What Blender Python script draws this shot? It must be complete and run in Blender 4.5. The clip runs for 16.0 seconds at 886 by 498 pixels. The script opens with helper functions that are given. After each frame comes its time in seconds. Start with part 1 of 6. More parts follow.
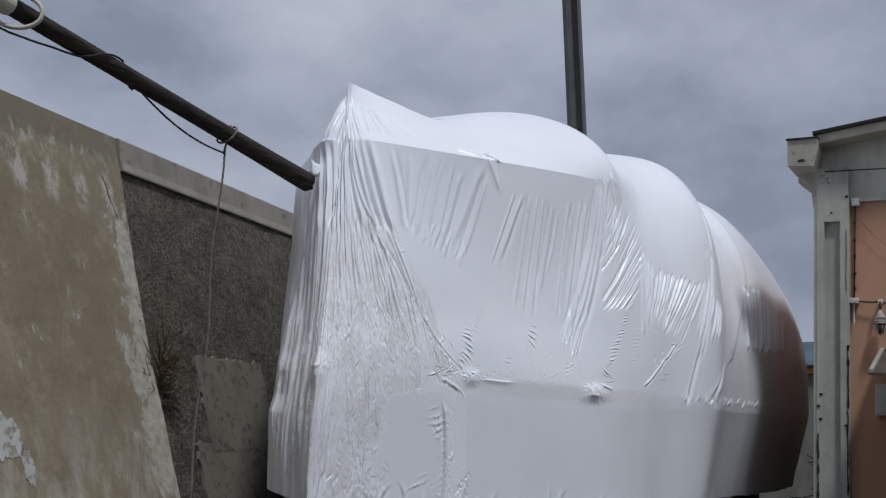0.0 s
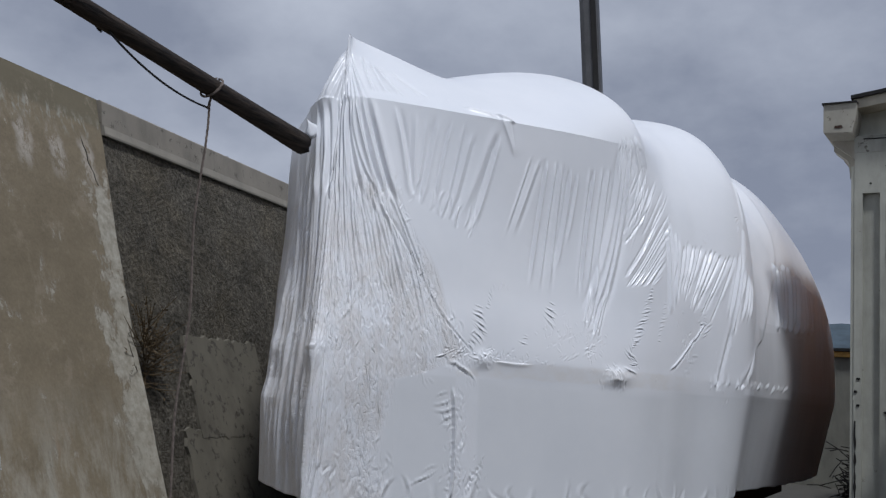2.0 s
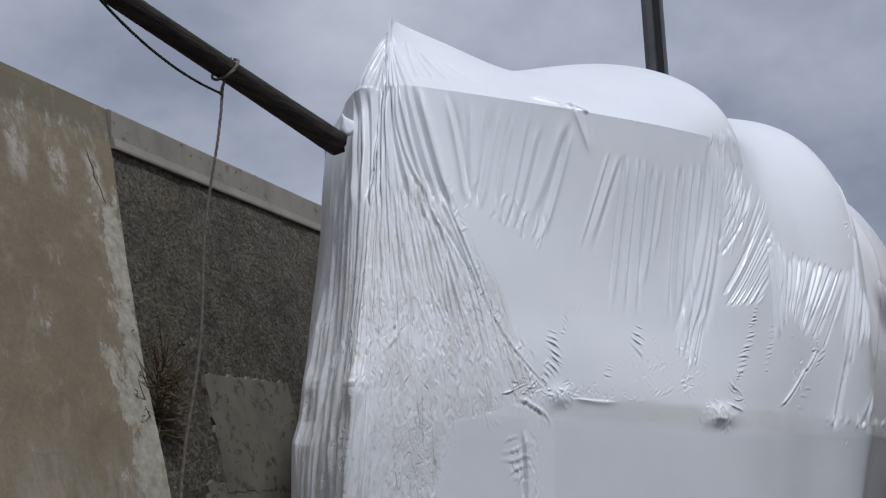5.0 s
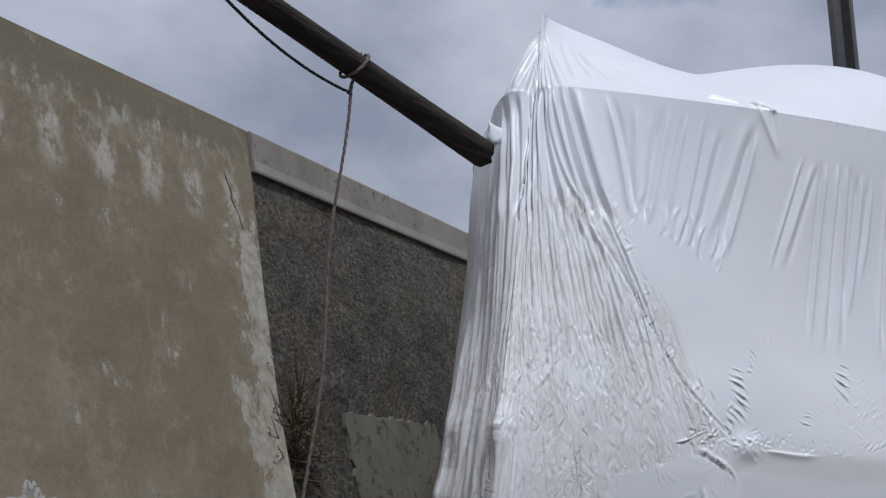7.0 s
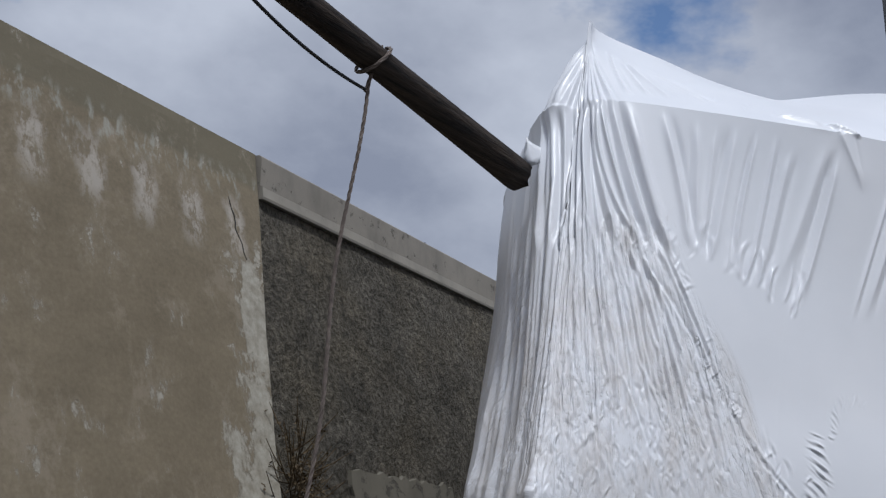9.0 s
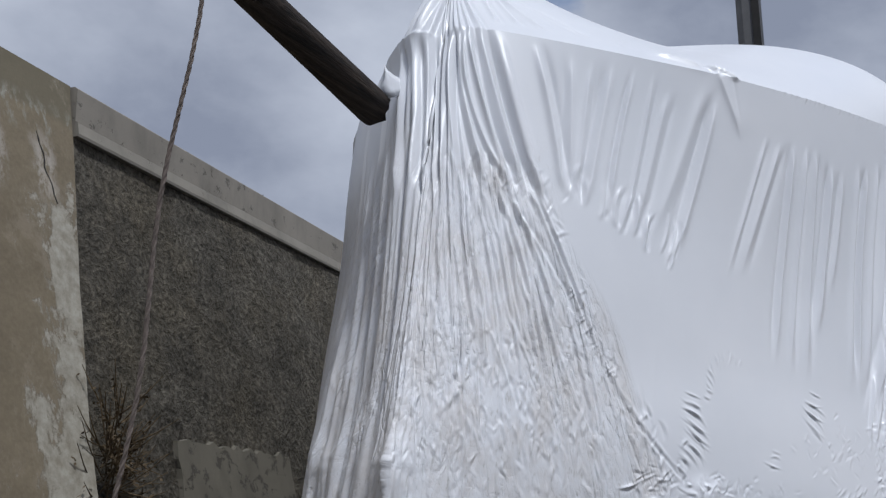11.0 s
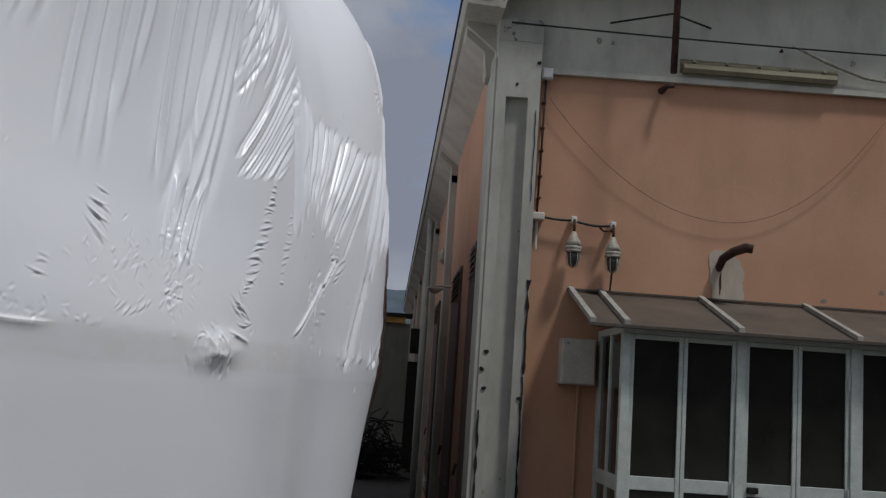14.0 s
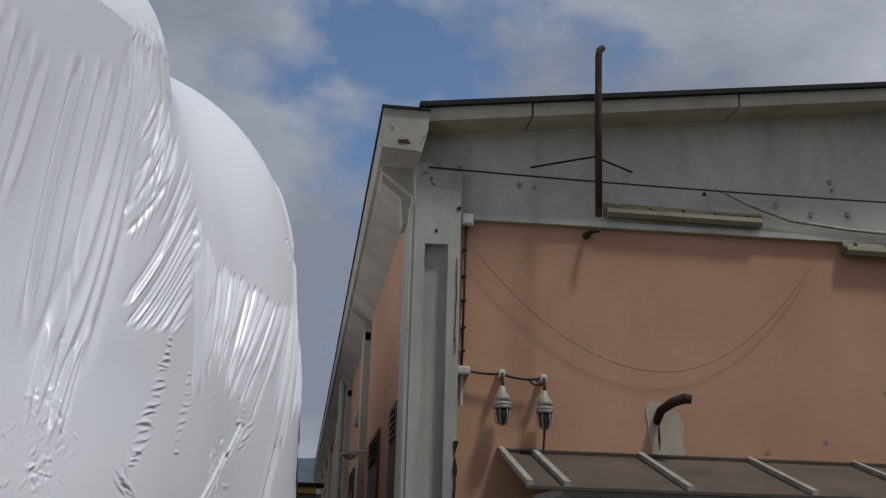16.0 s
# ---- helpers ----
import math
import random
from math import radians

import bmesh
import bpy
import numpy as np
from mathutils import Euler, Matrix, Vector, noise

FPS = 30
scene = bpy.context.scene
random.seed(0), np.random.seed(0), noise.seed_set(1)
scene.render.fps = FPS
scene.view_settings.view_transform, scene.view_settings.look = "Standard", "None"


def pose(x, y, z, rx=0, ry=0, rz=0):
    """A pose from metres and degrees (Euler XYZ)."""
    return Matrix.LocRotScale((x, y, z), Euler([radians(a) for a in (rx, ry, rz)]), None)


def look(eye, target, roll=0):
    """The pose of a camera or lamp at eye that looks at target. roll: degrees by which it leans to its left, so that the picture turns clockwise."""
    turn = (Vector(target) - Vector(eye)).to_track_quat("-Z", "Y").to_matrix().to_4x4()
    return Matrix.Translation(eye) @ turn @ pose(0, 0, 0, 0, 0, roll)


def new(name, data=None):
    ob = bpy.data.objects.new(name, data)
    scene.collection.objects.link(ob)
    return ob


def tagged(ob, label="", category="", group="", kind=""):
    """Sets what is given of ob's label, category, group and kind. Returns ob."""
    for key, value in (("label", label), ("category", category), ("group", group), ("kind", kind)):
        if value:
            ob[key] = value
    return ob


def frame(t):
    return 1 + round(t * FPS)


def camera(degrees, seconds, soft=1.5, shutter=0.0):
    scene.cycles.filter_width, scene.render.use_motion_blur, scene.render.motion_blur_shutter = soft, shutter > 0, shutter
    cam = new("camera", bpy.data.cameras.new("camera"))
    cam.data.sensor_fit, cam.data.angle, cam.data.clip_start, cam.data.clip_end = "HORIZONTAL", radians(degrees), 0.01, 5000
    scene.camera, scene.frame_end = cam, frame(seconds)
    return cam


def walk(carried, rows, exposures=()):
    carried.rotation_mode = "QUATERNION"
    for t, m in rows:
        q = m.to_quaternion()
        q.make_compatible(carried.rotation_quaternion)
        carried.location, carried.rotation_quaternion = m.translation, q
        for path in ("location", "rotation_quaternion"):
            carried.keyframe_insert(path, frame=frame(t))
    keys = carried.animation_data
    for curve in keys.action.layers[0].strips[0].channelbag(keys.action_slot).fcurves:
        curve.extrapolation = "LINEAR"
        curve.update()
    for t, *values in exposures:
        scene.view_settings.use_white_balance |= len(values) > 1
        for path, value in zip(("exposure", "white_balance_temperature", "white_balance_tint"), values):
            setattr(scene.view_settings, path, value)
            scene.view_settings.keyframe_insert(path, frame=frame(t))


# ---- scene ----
PATH = [
    (0, (1.405, 0.107, 1.625), (0.388, 1.799, 1.943), 3.5),
    (0.5, (1.241, 0.292, 1.605), (0.251, 2.003, 1.911), 3.0),
    (1, (1.158, 0.465, 1.632), (0.202, 2.197, 1.927), 3.0),
    (1.5, (1.143, 0.673, 1.651), (0.15, 2.381, 1.962), 3.1),
    (2, (0.945, 0.794, 1.651), (-0.079, 2.489, 1.933), 3.7),
    (2.5, (0.733, 0.965, 1.632), (-0.25, 2.683, 1.913), 2.2),
    (3, (0.637, 1.117, 1.64), (-0.317, 2.854, 1.909), 2.0),
    (3.5, (0.498, 1.274, 1.697), (-0.575, 2.944, 1.942), 3.6),
    (3.7, (0.445, 1.345, 1.697), (-0.61, 3.017, 1.996), 2.8),
    (5.8, (-0.077, 2.186, 1.668), (-1.189, 3.81, 2.026), 2.7),
    (6, (-0.121, 2.259, 1.668), (-1.247, 3.873, 2.023), 2.5),
    (6.5, (-0.219, 2.425, 1.697), (-1.453, 3.952, 2.08), 3.2),
    (7, (-0.339, 2.58, 1.706), (-1.676, 4.007, 2.124), 4.7),
    (7.5, (-0.511, 2.706, 1.729), (-1.833, 4.135, 2.187), 4.6),
    (8, (-0.647, 2.856, 1.719), (-1.979, 4.255, 2.235), 6.2),
    (8.2, (-0.696, 2.926, 1.763), (-2.064, 4.283, 2.298), 6.6),
    (10.3, (-1.232, 3.417, 1.725), (-2.524, 4.857, 2.233), 6.7),
    (10.5, (-1.26, 3.447, 1.723), (-2.525, 4.909, 2.237), 6.2),
    (11, (-1.357, 3.561, 1.773), (-2.459, 5.153, 2.273), 5.4),
    (11.5, (-1.397, 3.67, 1.821), (-2.315, 5.379, 2.306), 3.5),
    (12, (-1.391, 3.868, 1.857), (-2.175, 5.637, 2.364), 6.3),
    (12.5, (-1.345, 3.989, 1.834), (-1.98, 5.823, 2.318), 5.7),
    (13, (-1.354, 4.156, 1.805), (-1.731, 6.08, 2.2), 6.0),
    (13.5, (-1.361, 4.296, 1.784), (-1.457, 6.269, 2.096), 4.1),
    (14, (-1.363, 4.505, 1.774), (-1.274, 6.485, 2.046), 3.9),
    (14.5, (-1.312, 4.646, 1.8), (-1.139, 6.606, 2.154), 3.9),
    (15, (-1.336, 4.771, 1.809), (-1.109, 6.704, 2.265), 3.1),
    (15.5, (-1.34, 4.883, 1.836), (-1.08, 6.795, 2.362), 2.2),
    (16, (-1.397, 5.065, 1.816), (-1.147, 6.957, 2.413), 1.5),
]
cam = camera(47.9, 16.0, soft=1.3)
walk(
    cam,
    [(t, look(eye, target, roll)) for t, eye, target, roll in PATH],
    exposures=[(0, -0.1, 5750, 10), (3.5, -0.1, 5750, 10), (7, -0.02, 5750, 10), (11, 0.0, 5750, 10), (12.5, -0.12, 5850, 10), (14, -0.24, 6050, 10), (16, -0.2, 6050, 10)],
)

# ---- daylight: broken cloud, high sun from the right behind the walker ----
SUN = Vector((0.33, -0.27, 0.90)).normalized()
world = bpy.data.worlds.new("sky")
scene.world = world
world.use_nodes = True
wn, wl = world.node_tree.nodes, world.node_tree.links
wn.clear()
out = wn.new("ShaderNodeOutputWorld")
sky = wn.new("ShaderNodeTexSky")
sky.sky_type, sky.sun_disc = "NISHITA", False
sky.sun_elevation = math.asin(SUN.z)
sky.sun_rotation = math.atan2(SUN.x, SUN.y)
sky.air_density, sky.dust_density, sky.ozone_density = 1.0, 1.2, 1.5
bg_sky, bg_cloud, mix = wn.new("ShaderNodeBackground"), wn.new("ShaderNodeBackground"), wn.new("ShaderNodeMixShader")
bg_sky.inputs["Strength"].default_value = 0.11
bg_cloud.inputs["Strength"].default_value = 0.56
coord, squash = wn.new("ShaderNodeTexCoord"), wn.new("ShaderNodeMapping")
squash.inputs["Scale"].default_value = (1.0, 1.0, 1.6)
squash.inputs["Location"].default_value = (5.3, 2.4, 0.9)
cover_noise, tone_noise = wn.new("ShaderNodeTexNoise"), wn.new("ShaderNodeTexNoise")
for node, scale, detail in ((cover_noise, 2.1, 7.0), (tone_noise, 3.1, 8.0)):
    node.inputs["Scale"].default_value, node.inputs["Detail"].default_value = scale, detail
    node.inputs["Roughness"].default_value = 0.55
    wl.new(squash.outputs[0], node.inputs["Vector"])
wl.new(coord.outputs["Generated"], squash.inputs["Vector"])
cover_ramp, tone_ramp = wn.new("ShaderNodeValToRGB"), wn.new("ShaderNodeValToRGB")
cover_ramp.color_ramp.elements[0].position, cover_ramp.color_ramp.elements[1].position = 0.43, 0.50
tone_ramp.color_ramp.elements[0].position, tone_ramp.color_ramp.elements[1].position = 0.36, 0.71
tone_ramp.color_ramp.elements[0].color = (0.475, 0.50, 0.585, 1)
tone_ramp.color_ramp.elements[1].color = (0.96, 0.97, 1.02, 1)
split, thicken, limit, total = wn.new("ShaderNodeSeparateXYZ"), wn.new("ShaderNodeMath"), wn.new("ShaderNodeClamp"), wn.new("ShaderNodeMath")
thicken.operation, total.operation = "MULTIPLY_ADD", "ADD"
thicken.inputs[1].default_value, thicken.inputs[2].default_value = -0.50, -0.06
limit.inputs["Min"].default_value, limit.inputs["Max"].default_value = -0.02, 0.085
wl.new(coord.outputs["Generated"], split.inputs[0])
wl.new(split.outputs[0], thicken.inputs[0])
wl.new(thicken.outputs[0], limit.inputs["Value"])
wl.new(limit.outputs[0], total.inputs[0])
wl.new(cover_noise.outputs["Fac"], total.inputs[1])
# cloud closes in again further round and low down
round_about, low_down, cap_a, cap_b = wn.new("ShaderNodeMath"), wn.new("ShaderNodeMath"), wn.new("ShaderNodeClamp"), wn.new("ShaderNodeClamp")
more, all_cover = wn.new("ShaderNodeMath"), wn.new("ShaderNodeMath")
round_about.operation = low_down.operation = "MULTIPLY_ADD"
round_about.inputs[1].default_value, round_about.inputs[2].default_value = 0.5, -0.14
low_down.inputs[1].default_value, low_down.inputs[2].default_value = -0.7, 0.33
cap_a.inputs["Max"].default_value, cap_b.inputs["Max"].default_value = 0.10, 0.18
wl.new(split.outputs[0], round_about.inputs[0])
wl.new(split.outputs[2], low_down.inputs[0])
wl.new(round_about.outputs[0], cap_a.inputs["Value"])
wl.new(low_down.outputs[0], cap_b.inputs["Value"])
wl.new(cap_a.outputs[0], more.inputs[0])
wl.new(cap_b.outputs[0], more.inputs[1])
wl.new(total.outputs[0], all_cover.inputs[0])
wl.new(more.outputs[0], all_cover.inputs[1])
wl.new(all_cover.outputs[0], cover_ramp.inputs[0])
lift, lift_cap, tone = wn.new("ShaderNodeMath"), wn.new("ShaderNodeClamp"), wn.new("ShaderNodeMath")
lift.operation, tone.operation = "MULTIPLY_ADD", "ADD"
lift.inputs[1].default_value, lift.inputs[2].default_value = 0.6, -0.13
lift_cap.inputs["Min"].default_value, lift_cap.inputs["Max"].default_value = 0.0, 0.28
wl.new(split.outputs[0], lift.inputs[0])
wl.new(lift.outputs[0], lift_cap.inputs["Value"])
wl.new(lift_cap.outputs[0], tone.inputs[0])
wl.new(tone_noise.outputs["Fac"], tone.inputs[1])
seaward, seaward_cap, tone_all = wn.new("ShaderNodeMath"), wn.new("ShaderNodeClamp"), wn.new("ShaderNodeMath")
seaward.operation, tone_all.operation = "MULTIPLY_ADD", "ADD"
seaward.inputs[1].default_value, seaward.inputs[2].default_value = -0.36, -0.13
seaward_cap.inputs["Min"].default_value, seaward_cap.inputs["Max"].default_value = -0.09, 0.10
wl.new(split.outputs[0], seaward.inputs[0])
wl.new(seaward.outputs[0], seaward_cap.inputs["Value"])
wl.new(seaward_cap.outputs[0], tone_all.inputs[0])
wl.new(tone.outputs[0], tone_all.inputs[1])
wl.new(tone_all.outputs[0], tone_ramp.inputs[0])
wl.new(sky.outputs[0], bg_sky.inputs["Color"])
wl.new(tone_ramp.outputs[0], bg_cloud.inputs["Color"])
wl.new(cover_ramp.outputs[0], mix.inputs[0])
wl.new(bg_sky.outputs[0], mix.inputs[1])
wl.new(bg_cloud.outputs[0], mix.inputs[2])
wl.new(mix.outputs[0], out.inputs[0])

sun = new("sun", bpy.data.lights.new("sun", "SUN"))
sun.data.energy, sun.data.angle, sun.data.color = 2.6, radians(7.0), (1.0, 0.96, 0.9)
sun.matrix_world = look((0, 0, 30), Vector((0, 0, 30)) - SUN)


# ---- materials ----
class Mat:
    """A node material: a Principled shader and short ways to noise, ramps and bump."""

    def __init__(self, name, rough=0.8, metal=0.0, spec=0.5):
        self.m = bpy.data.materials.new(name)
        self.m.use_nodes = True
        self.n, self.l = self.m.node_tree.nodes, self.m.node_tree.links
        self.p = self.n["Principled BSDF"]
        self.p.inputs["Roughness"].default_value = rough
        self.p.inputs["Metallic"].default_value = metal
        self.p.inputs["Specular IOR Level"].default_value = spec
        self.co = self.n.new("ShaderNodeTexCoord").outputs["Object"]

    def stretched(self, scale):
        node = self.n.new("ShaderNodeMapping")
        node.inputs["Scale"].default_value = scale
        self.l.new(self.co, node.inputs["Vector"])
        return node.outputs[0]

    def noise(self, scale, detail=5.0, rough=0.6, stretch=None, distortion=0.0):
        node = self.n.new("ShaderNodeTexNoise")
        for key, value in (("Scale", scale), ("Detail", detail), ("Roughness", rough), ("Distortion", distortion)):
            node.inputs[key].default_value = value
        self.l.new(self.stretched(stretch) if stretch else self.co, node.inputs["Vector"])
        return node.outputs["Fac"]

    def cells(self, scale, stretch):
        node = self.n.new("ShaderNodeTexVoronoi")
        node.inputs["Scale"].default_value = scale
        self.l.new(self.stretched(stretch), node.inputs["Vector"])
        return node.outputs["Distance"]

    def ramp(self, fac, *stops):
        node = self.n.new("ShaderNodeValToRGB")
        e = node.color_ramp.elements
        while len(e) < len(stops):
            e.new(0.5)
        for k, (at, colour) in enumerate(stops):
            e[k].position = at
            e[k].color = (*colour, 1) if isinstance(colour, tuple) else (colour, colour, colour, 1)
        self.l.new(fac, node.inputs[0])
        return node.outputs[0]

    def mix(self, fac, a, b, kind="MIX"):
        node = self.n.new("ShaderNodeMix")
        node.data_type, node.blend_type = "RGBA", kind
        for socket, value in ((node.inputs[0], fac), (node.inputs[6], a), (node.inputs[7], b)):
            if isinstance(value, (int, float)):
                socket.default_value = value if socket.type == "VALUE" else (value, value, value, 1)
            elif isinstance(value, tuple):
                socket.default_value = (*value, 1)
            else:
                self.l.new(value, socket)
        return node.outputs[2]

    def math(self, kind, a, b=0.0):
        node = self.n.new("ShaderNodeMath")
        node.operation = kind
        for socket, value in zip(node.inputs, (a, b)):
            if isinstance(value, (int, float)):
                socket.default_value = value
            else:
                self.l.new(value, socket)
        return node.outputs[0]

    def axis(self, k):
        node = self.n.new("ShaderNodeSeparateXYZ")
        self.l.new(self.co, node.inputs[0])
        return node.outputs[k]

    def random(self):
        return self.n.new("ShaderNodeObjectInfo").outputs["Random"]

    def colour(self, socket):
        self.l.new(socket, self.p.inputs["Base Color"])
        return self

    def rough(self, socket):
        self.l.new(socket, self.p.inputs["Roughness"])
        return self

    def bump(self, height, strength=0.4, distance=0.01):
        node = self.n.new("ShaderNodeBump")
        node.inputs["Strength"].default_value, node.inputs["Distance"].default_value = strength, distance
        self.l.new(height, node.inputs["Height"])
        if self.p.inputs["Normal"].links:
            self.l.new(self.p.inputs["Normal"].links[0].from_socket, node.inputs["Normal"])
        self.l.new(node.outputs[0], self.p.inputs["Normal"])
        return self


def simple(name, base, rough=0.7, metal=0.0, vary=0.25, scale=6.0, bump=0.15, dist=0.004):
    """Paint, metal or plastic: one colour with two scales of mottling and a fine relief."""
    s = Mat(name, rough, metal)
    lo, hi = tuple(c * (1 - vary) for c in base), tuple(min(1, c * (1 + vary)) for c in base)
    a = s.ramp(s.noise(scale, 6), (0.3, lo), (0.7, hi))
    b = s.ramp(s.noise(scale * 9, 3), (0.35, 0.8), (0.65, 1.0))
    s.colour(s.mix(0.6, a, b, "MULTIPLY"))
    s.bump(s.noise(scale * 14, 4), bump, dist)
    return s


def make_film():
    s = Mat("shrink_film", 0.3, 0.0, 0.5)

    def field(name):
        node = s.n.new("ShaderNodeAttribute")
        node.attribute_name = name
        return node.outputs["Fac"]

    # dusty: real dust, with port-side shade painted in as the same brown
    dusty, thin = field("dust_and_shade"), field("thin")
    base = s.ramp(s.noise(0.9, 4), (0.3, (0.73, 0.74, 0.765)), (0.7, (0.81, 0.81, 0.825)))
    dust_and_shade = s.math("MULTIPLY", dusty, s.ramp(s.noise(5.0, 8, 0.75, (1, 1, 0.5)), (0.42, 0.0), (0.70, 0.6)))
    base = s.mix(dust_and_shade, base, (0.53, 0.475, 0.42))
    specks = s.math("MULTIPLY", dusty, s.ramp(s.noise(55.0, 4, 0.6, (1, 1, 0.3)), (0.58, 0.0), (0.70, 0.55)))
    base = s.mix(specks, base, (0.40, 0.38, 0.35))
    # the lower sheet, under the tape, is an older and greyer film
    lower = s.ramp(s.math("ADD", s.math("SUBTRACT", s.axis(2), 1.27), s.math("MULTIPLY", s.noise(2.0, 4), 0.03)), (0.50, 0.8), (0.52, 0.0))
    lower = s.math("MULTIPLY", s.math("MULTIPLY", lower, s.math("SUBTRACT", 1.0, dusty)), s.math("SUBTRACT", 1.0, field("taped")))
    base = s.mix(lower, base, s.ramp(s.noise(1.4, 5), (0.3, (0.66, 0.67, 0.69)), (0.7, (0.73, 0.735, 0.745))))
    # dusty tape along the seam
    ragged_z = s.math("ADD", s.axis(2), s.math("MULTIPLY", s.math("SUBTRACT", s.noise(7.0, 5), 0.5), 0.06))
    tape = s.ramp(s.math("ABSOLUTE", s.math("SUBTRACT", ragged_z, 1.85)), (0.055, 1.0), (0.075, 0.0))
    tape = s.math("MULTIPLY", tape, s.ramp(s.noise(6.0, 7, 0.7, (1, 1, 1.5)), (0.35, 0.1), (0.6, 0.75)))
    base = s.mix(s.math("MULTIPLY", tape, field("taped")), base, (0.72, 0.69, 0.655))
    # thin film aft, where the rusty hull shows through
    brown = s.ramp(s.noise(1.6, 5, 0.6, (1, 1, 0.35)), (0.35, (0.54, 0.48, 0.44)), (0.6, (0.47, 0.385, 0.335)))
    seen = s.mix(field("rusty"), s.ramp(s.noise(1.8, 5, 0.6, (1, 1, 0.3)), (0.35, (0.42, 0.418, 0.415)), (0.65, (0.52, 0.515, 0.51))), brown)
    base = s.mix(s.math("MULTIPLY", thin, s.ramp(s.noise(4.0, 6, 0.65, (1, 1, 0.12)), (0.3, 0.65), (0.65, 1.0))), base, seen)
    s.colour(base)
    gloss = s.ramp(s.noise(3.0, 4), (0.3, 0.30), (0.7, 0.38))
    s.rough(s.mix(s.math("MULTIPLY", dusty, 0.7), gloss, 0.55))
    # crinkles that run with the pull of the film round the stem
    run = s.n.new("ShaderNodeCombineXYZ")
    s.l.new(field("fibre"), run.inputs[0])
    s.l.new(s.axis(2), run.inputs[1])

    def crinkle(scale, offset, width, short=0.07):
        node = s.n.new("ShaderNodeTexNoise")
        node.inputs["Scale"].default_value, node.inputs["Detail"].default_value = scale, 3.0
        node.inputs["Distortion"].default_value = 0.3
        shift = s.n.new("ShaderNodeMapping")
        shift.inputs["Scale"].default_value = (1, short, 1)
        shift.inputs["Location"].default_value = (offset, offset, 0)
        s.l.new(run.outputs[0], shift.inputs[0])
        s.l.new(shift.outputs[0], node.inputs["Vector"])
        away = s.math("ABSOLUTE", s.math("SUBTRACT", node.outputs["Fac"], 0.5))
        return s.math("SUBTRACT", s.ramp(away, (0.0, 0.0), (width, 1.0)), 1.0)

    patchy = s.math("MULTIPLY", dusty, s.ramp(s.noise(3.2, 4, 0.6, (1, 1, 0.5)), (0.42, 0.12), (0.58, 1.0)))
    s.bump(s.noise(5.0, 2, 0.4, (1, 1, 0.6)), 0.10, 0.02)
    s.bump(s.math("MULTIPLY", crinkle(16.0, 3.1, 0.05), patchy), 0.6, 0.008)
    s.bump(s.math("MULTIPLY", crinkle(34.0, 7.7, 0.07, 0.2), patchy), 0.45, 0.005)
    s.bump(s.math("MULTIPLY", crinkle(26.0, 1.7, 0.05, 0.6), patchy), 0.3, 0.004)
    s.bump(s.math("MULTIPLY", s.math("SUBTRACT", s.noise(80.0, 5, 0.6, (1, 1, 0.5)), 0.5), patchy), 0.35, 0.004)
    return s


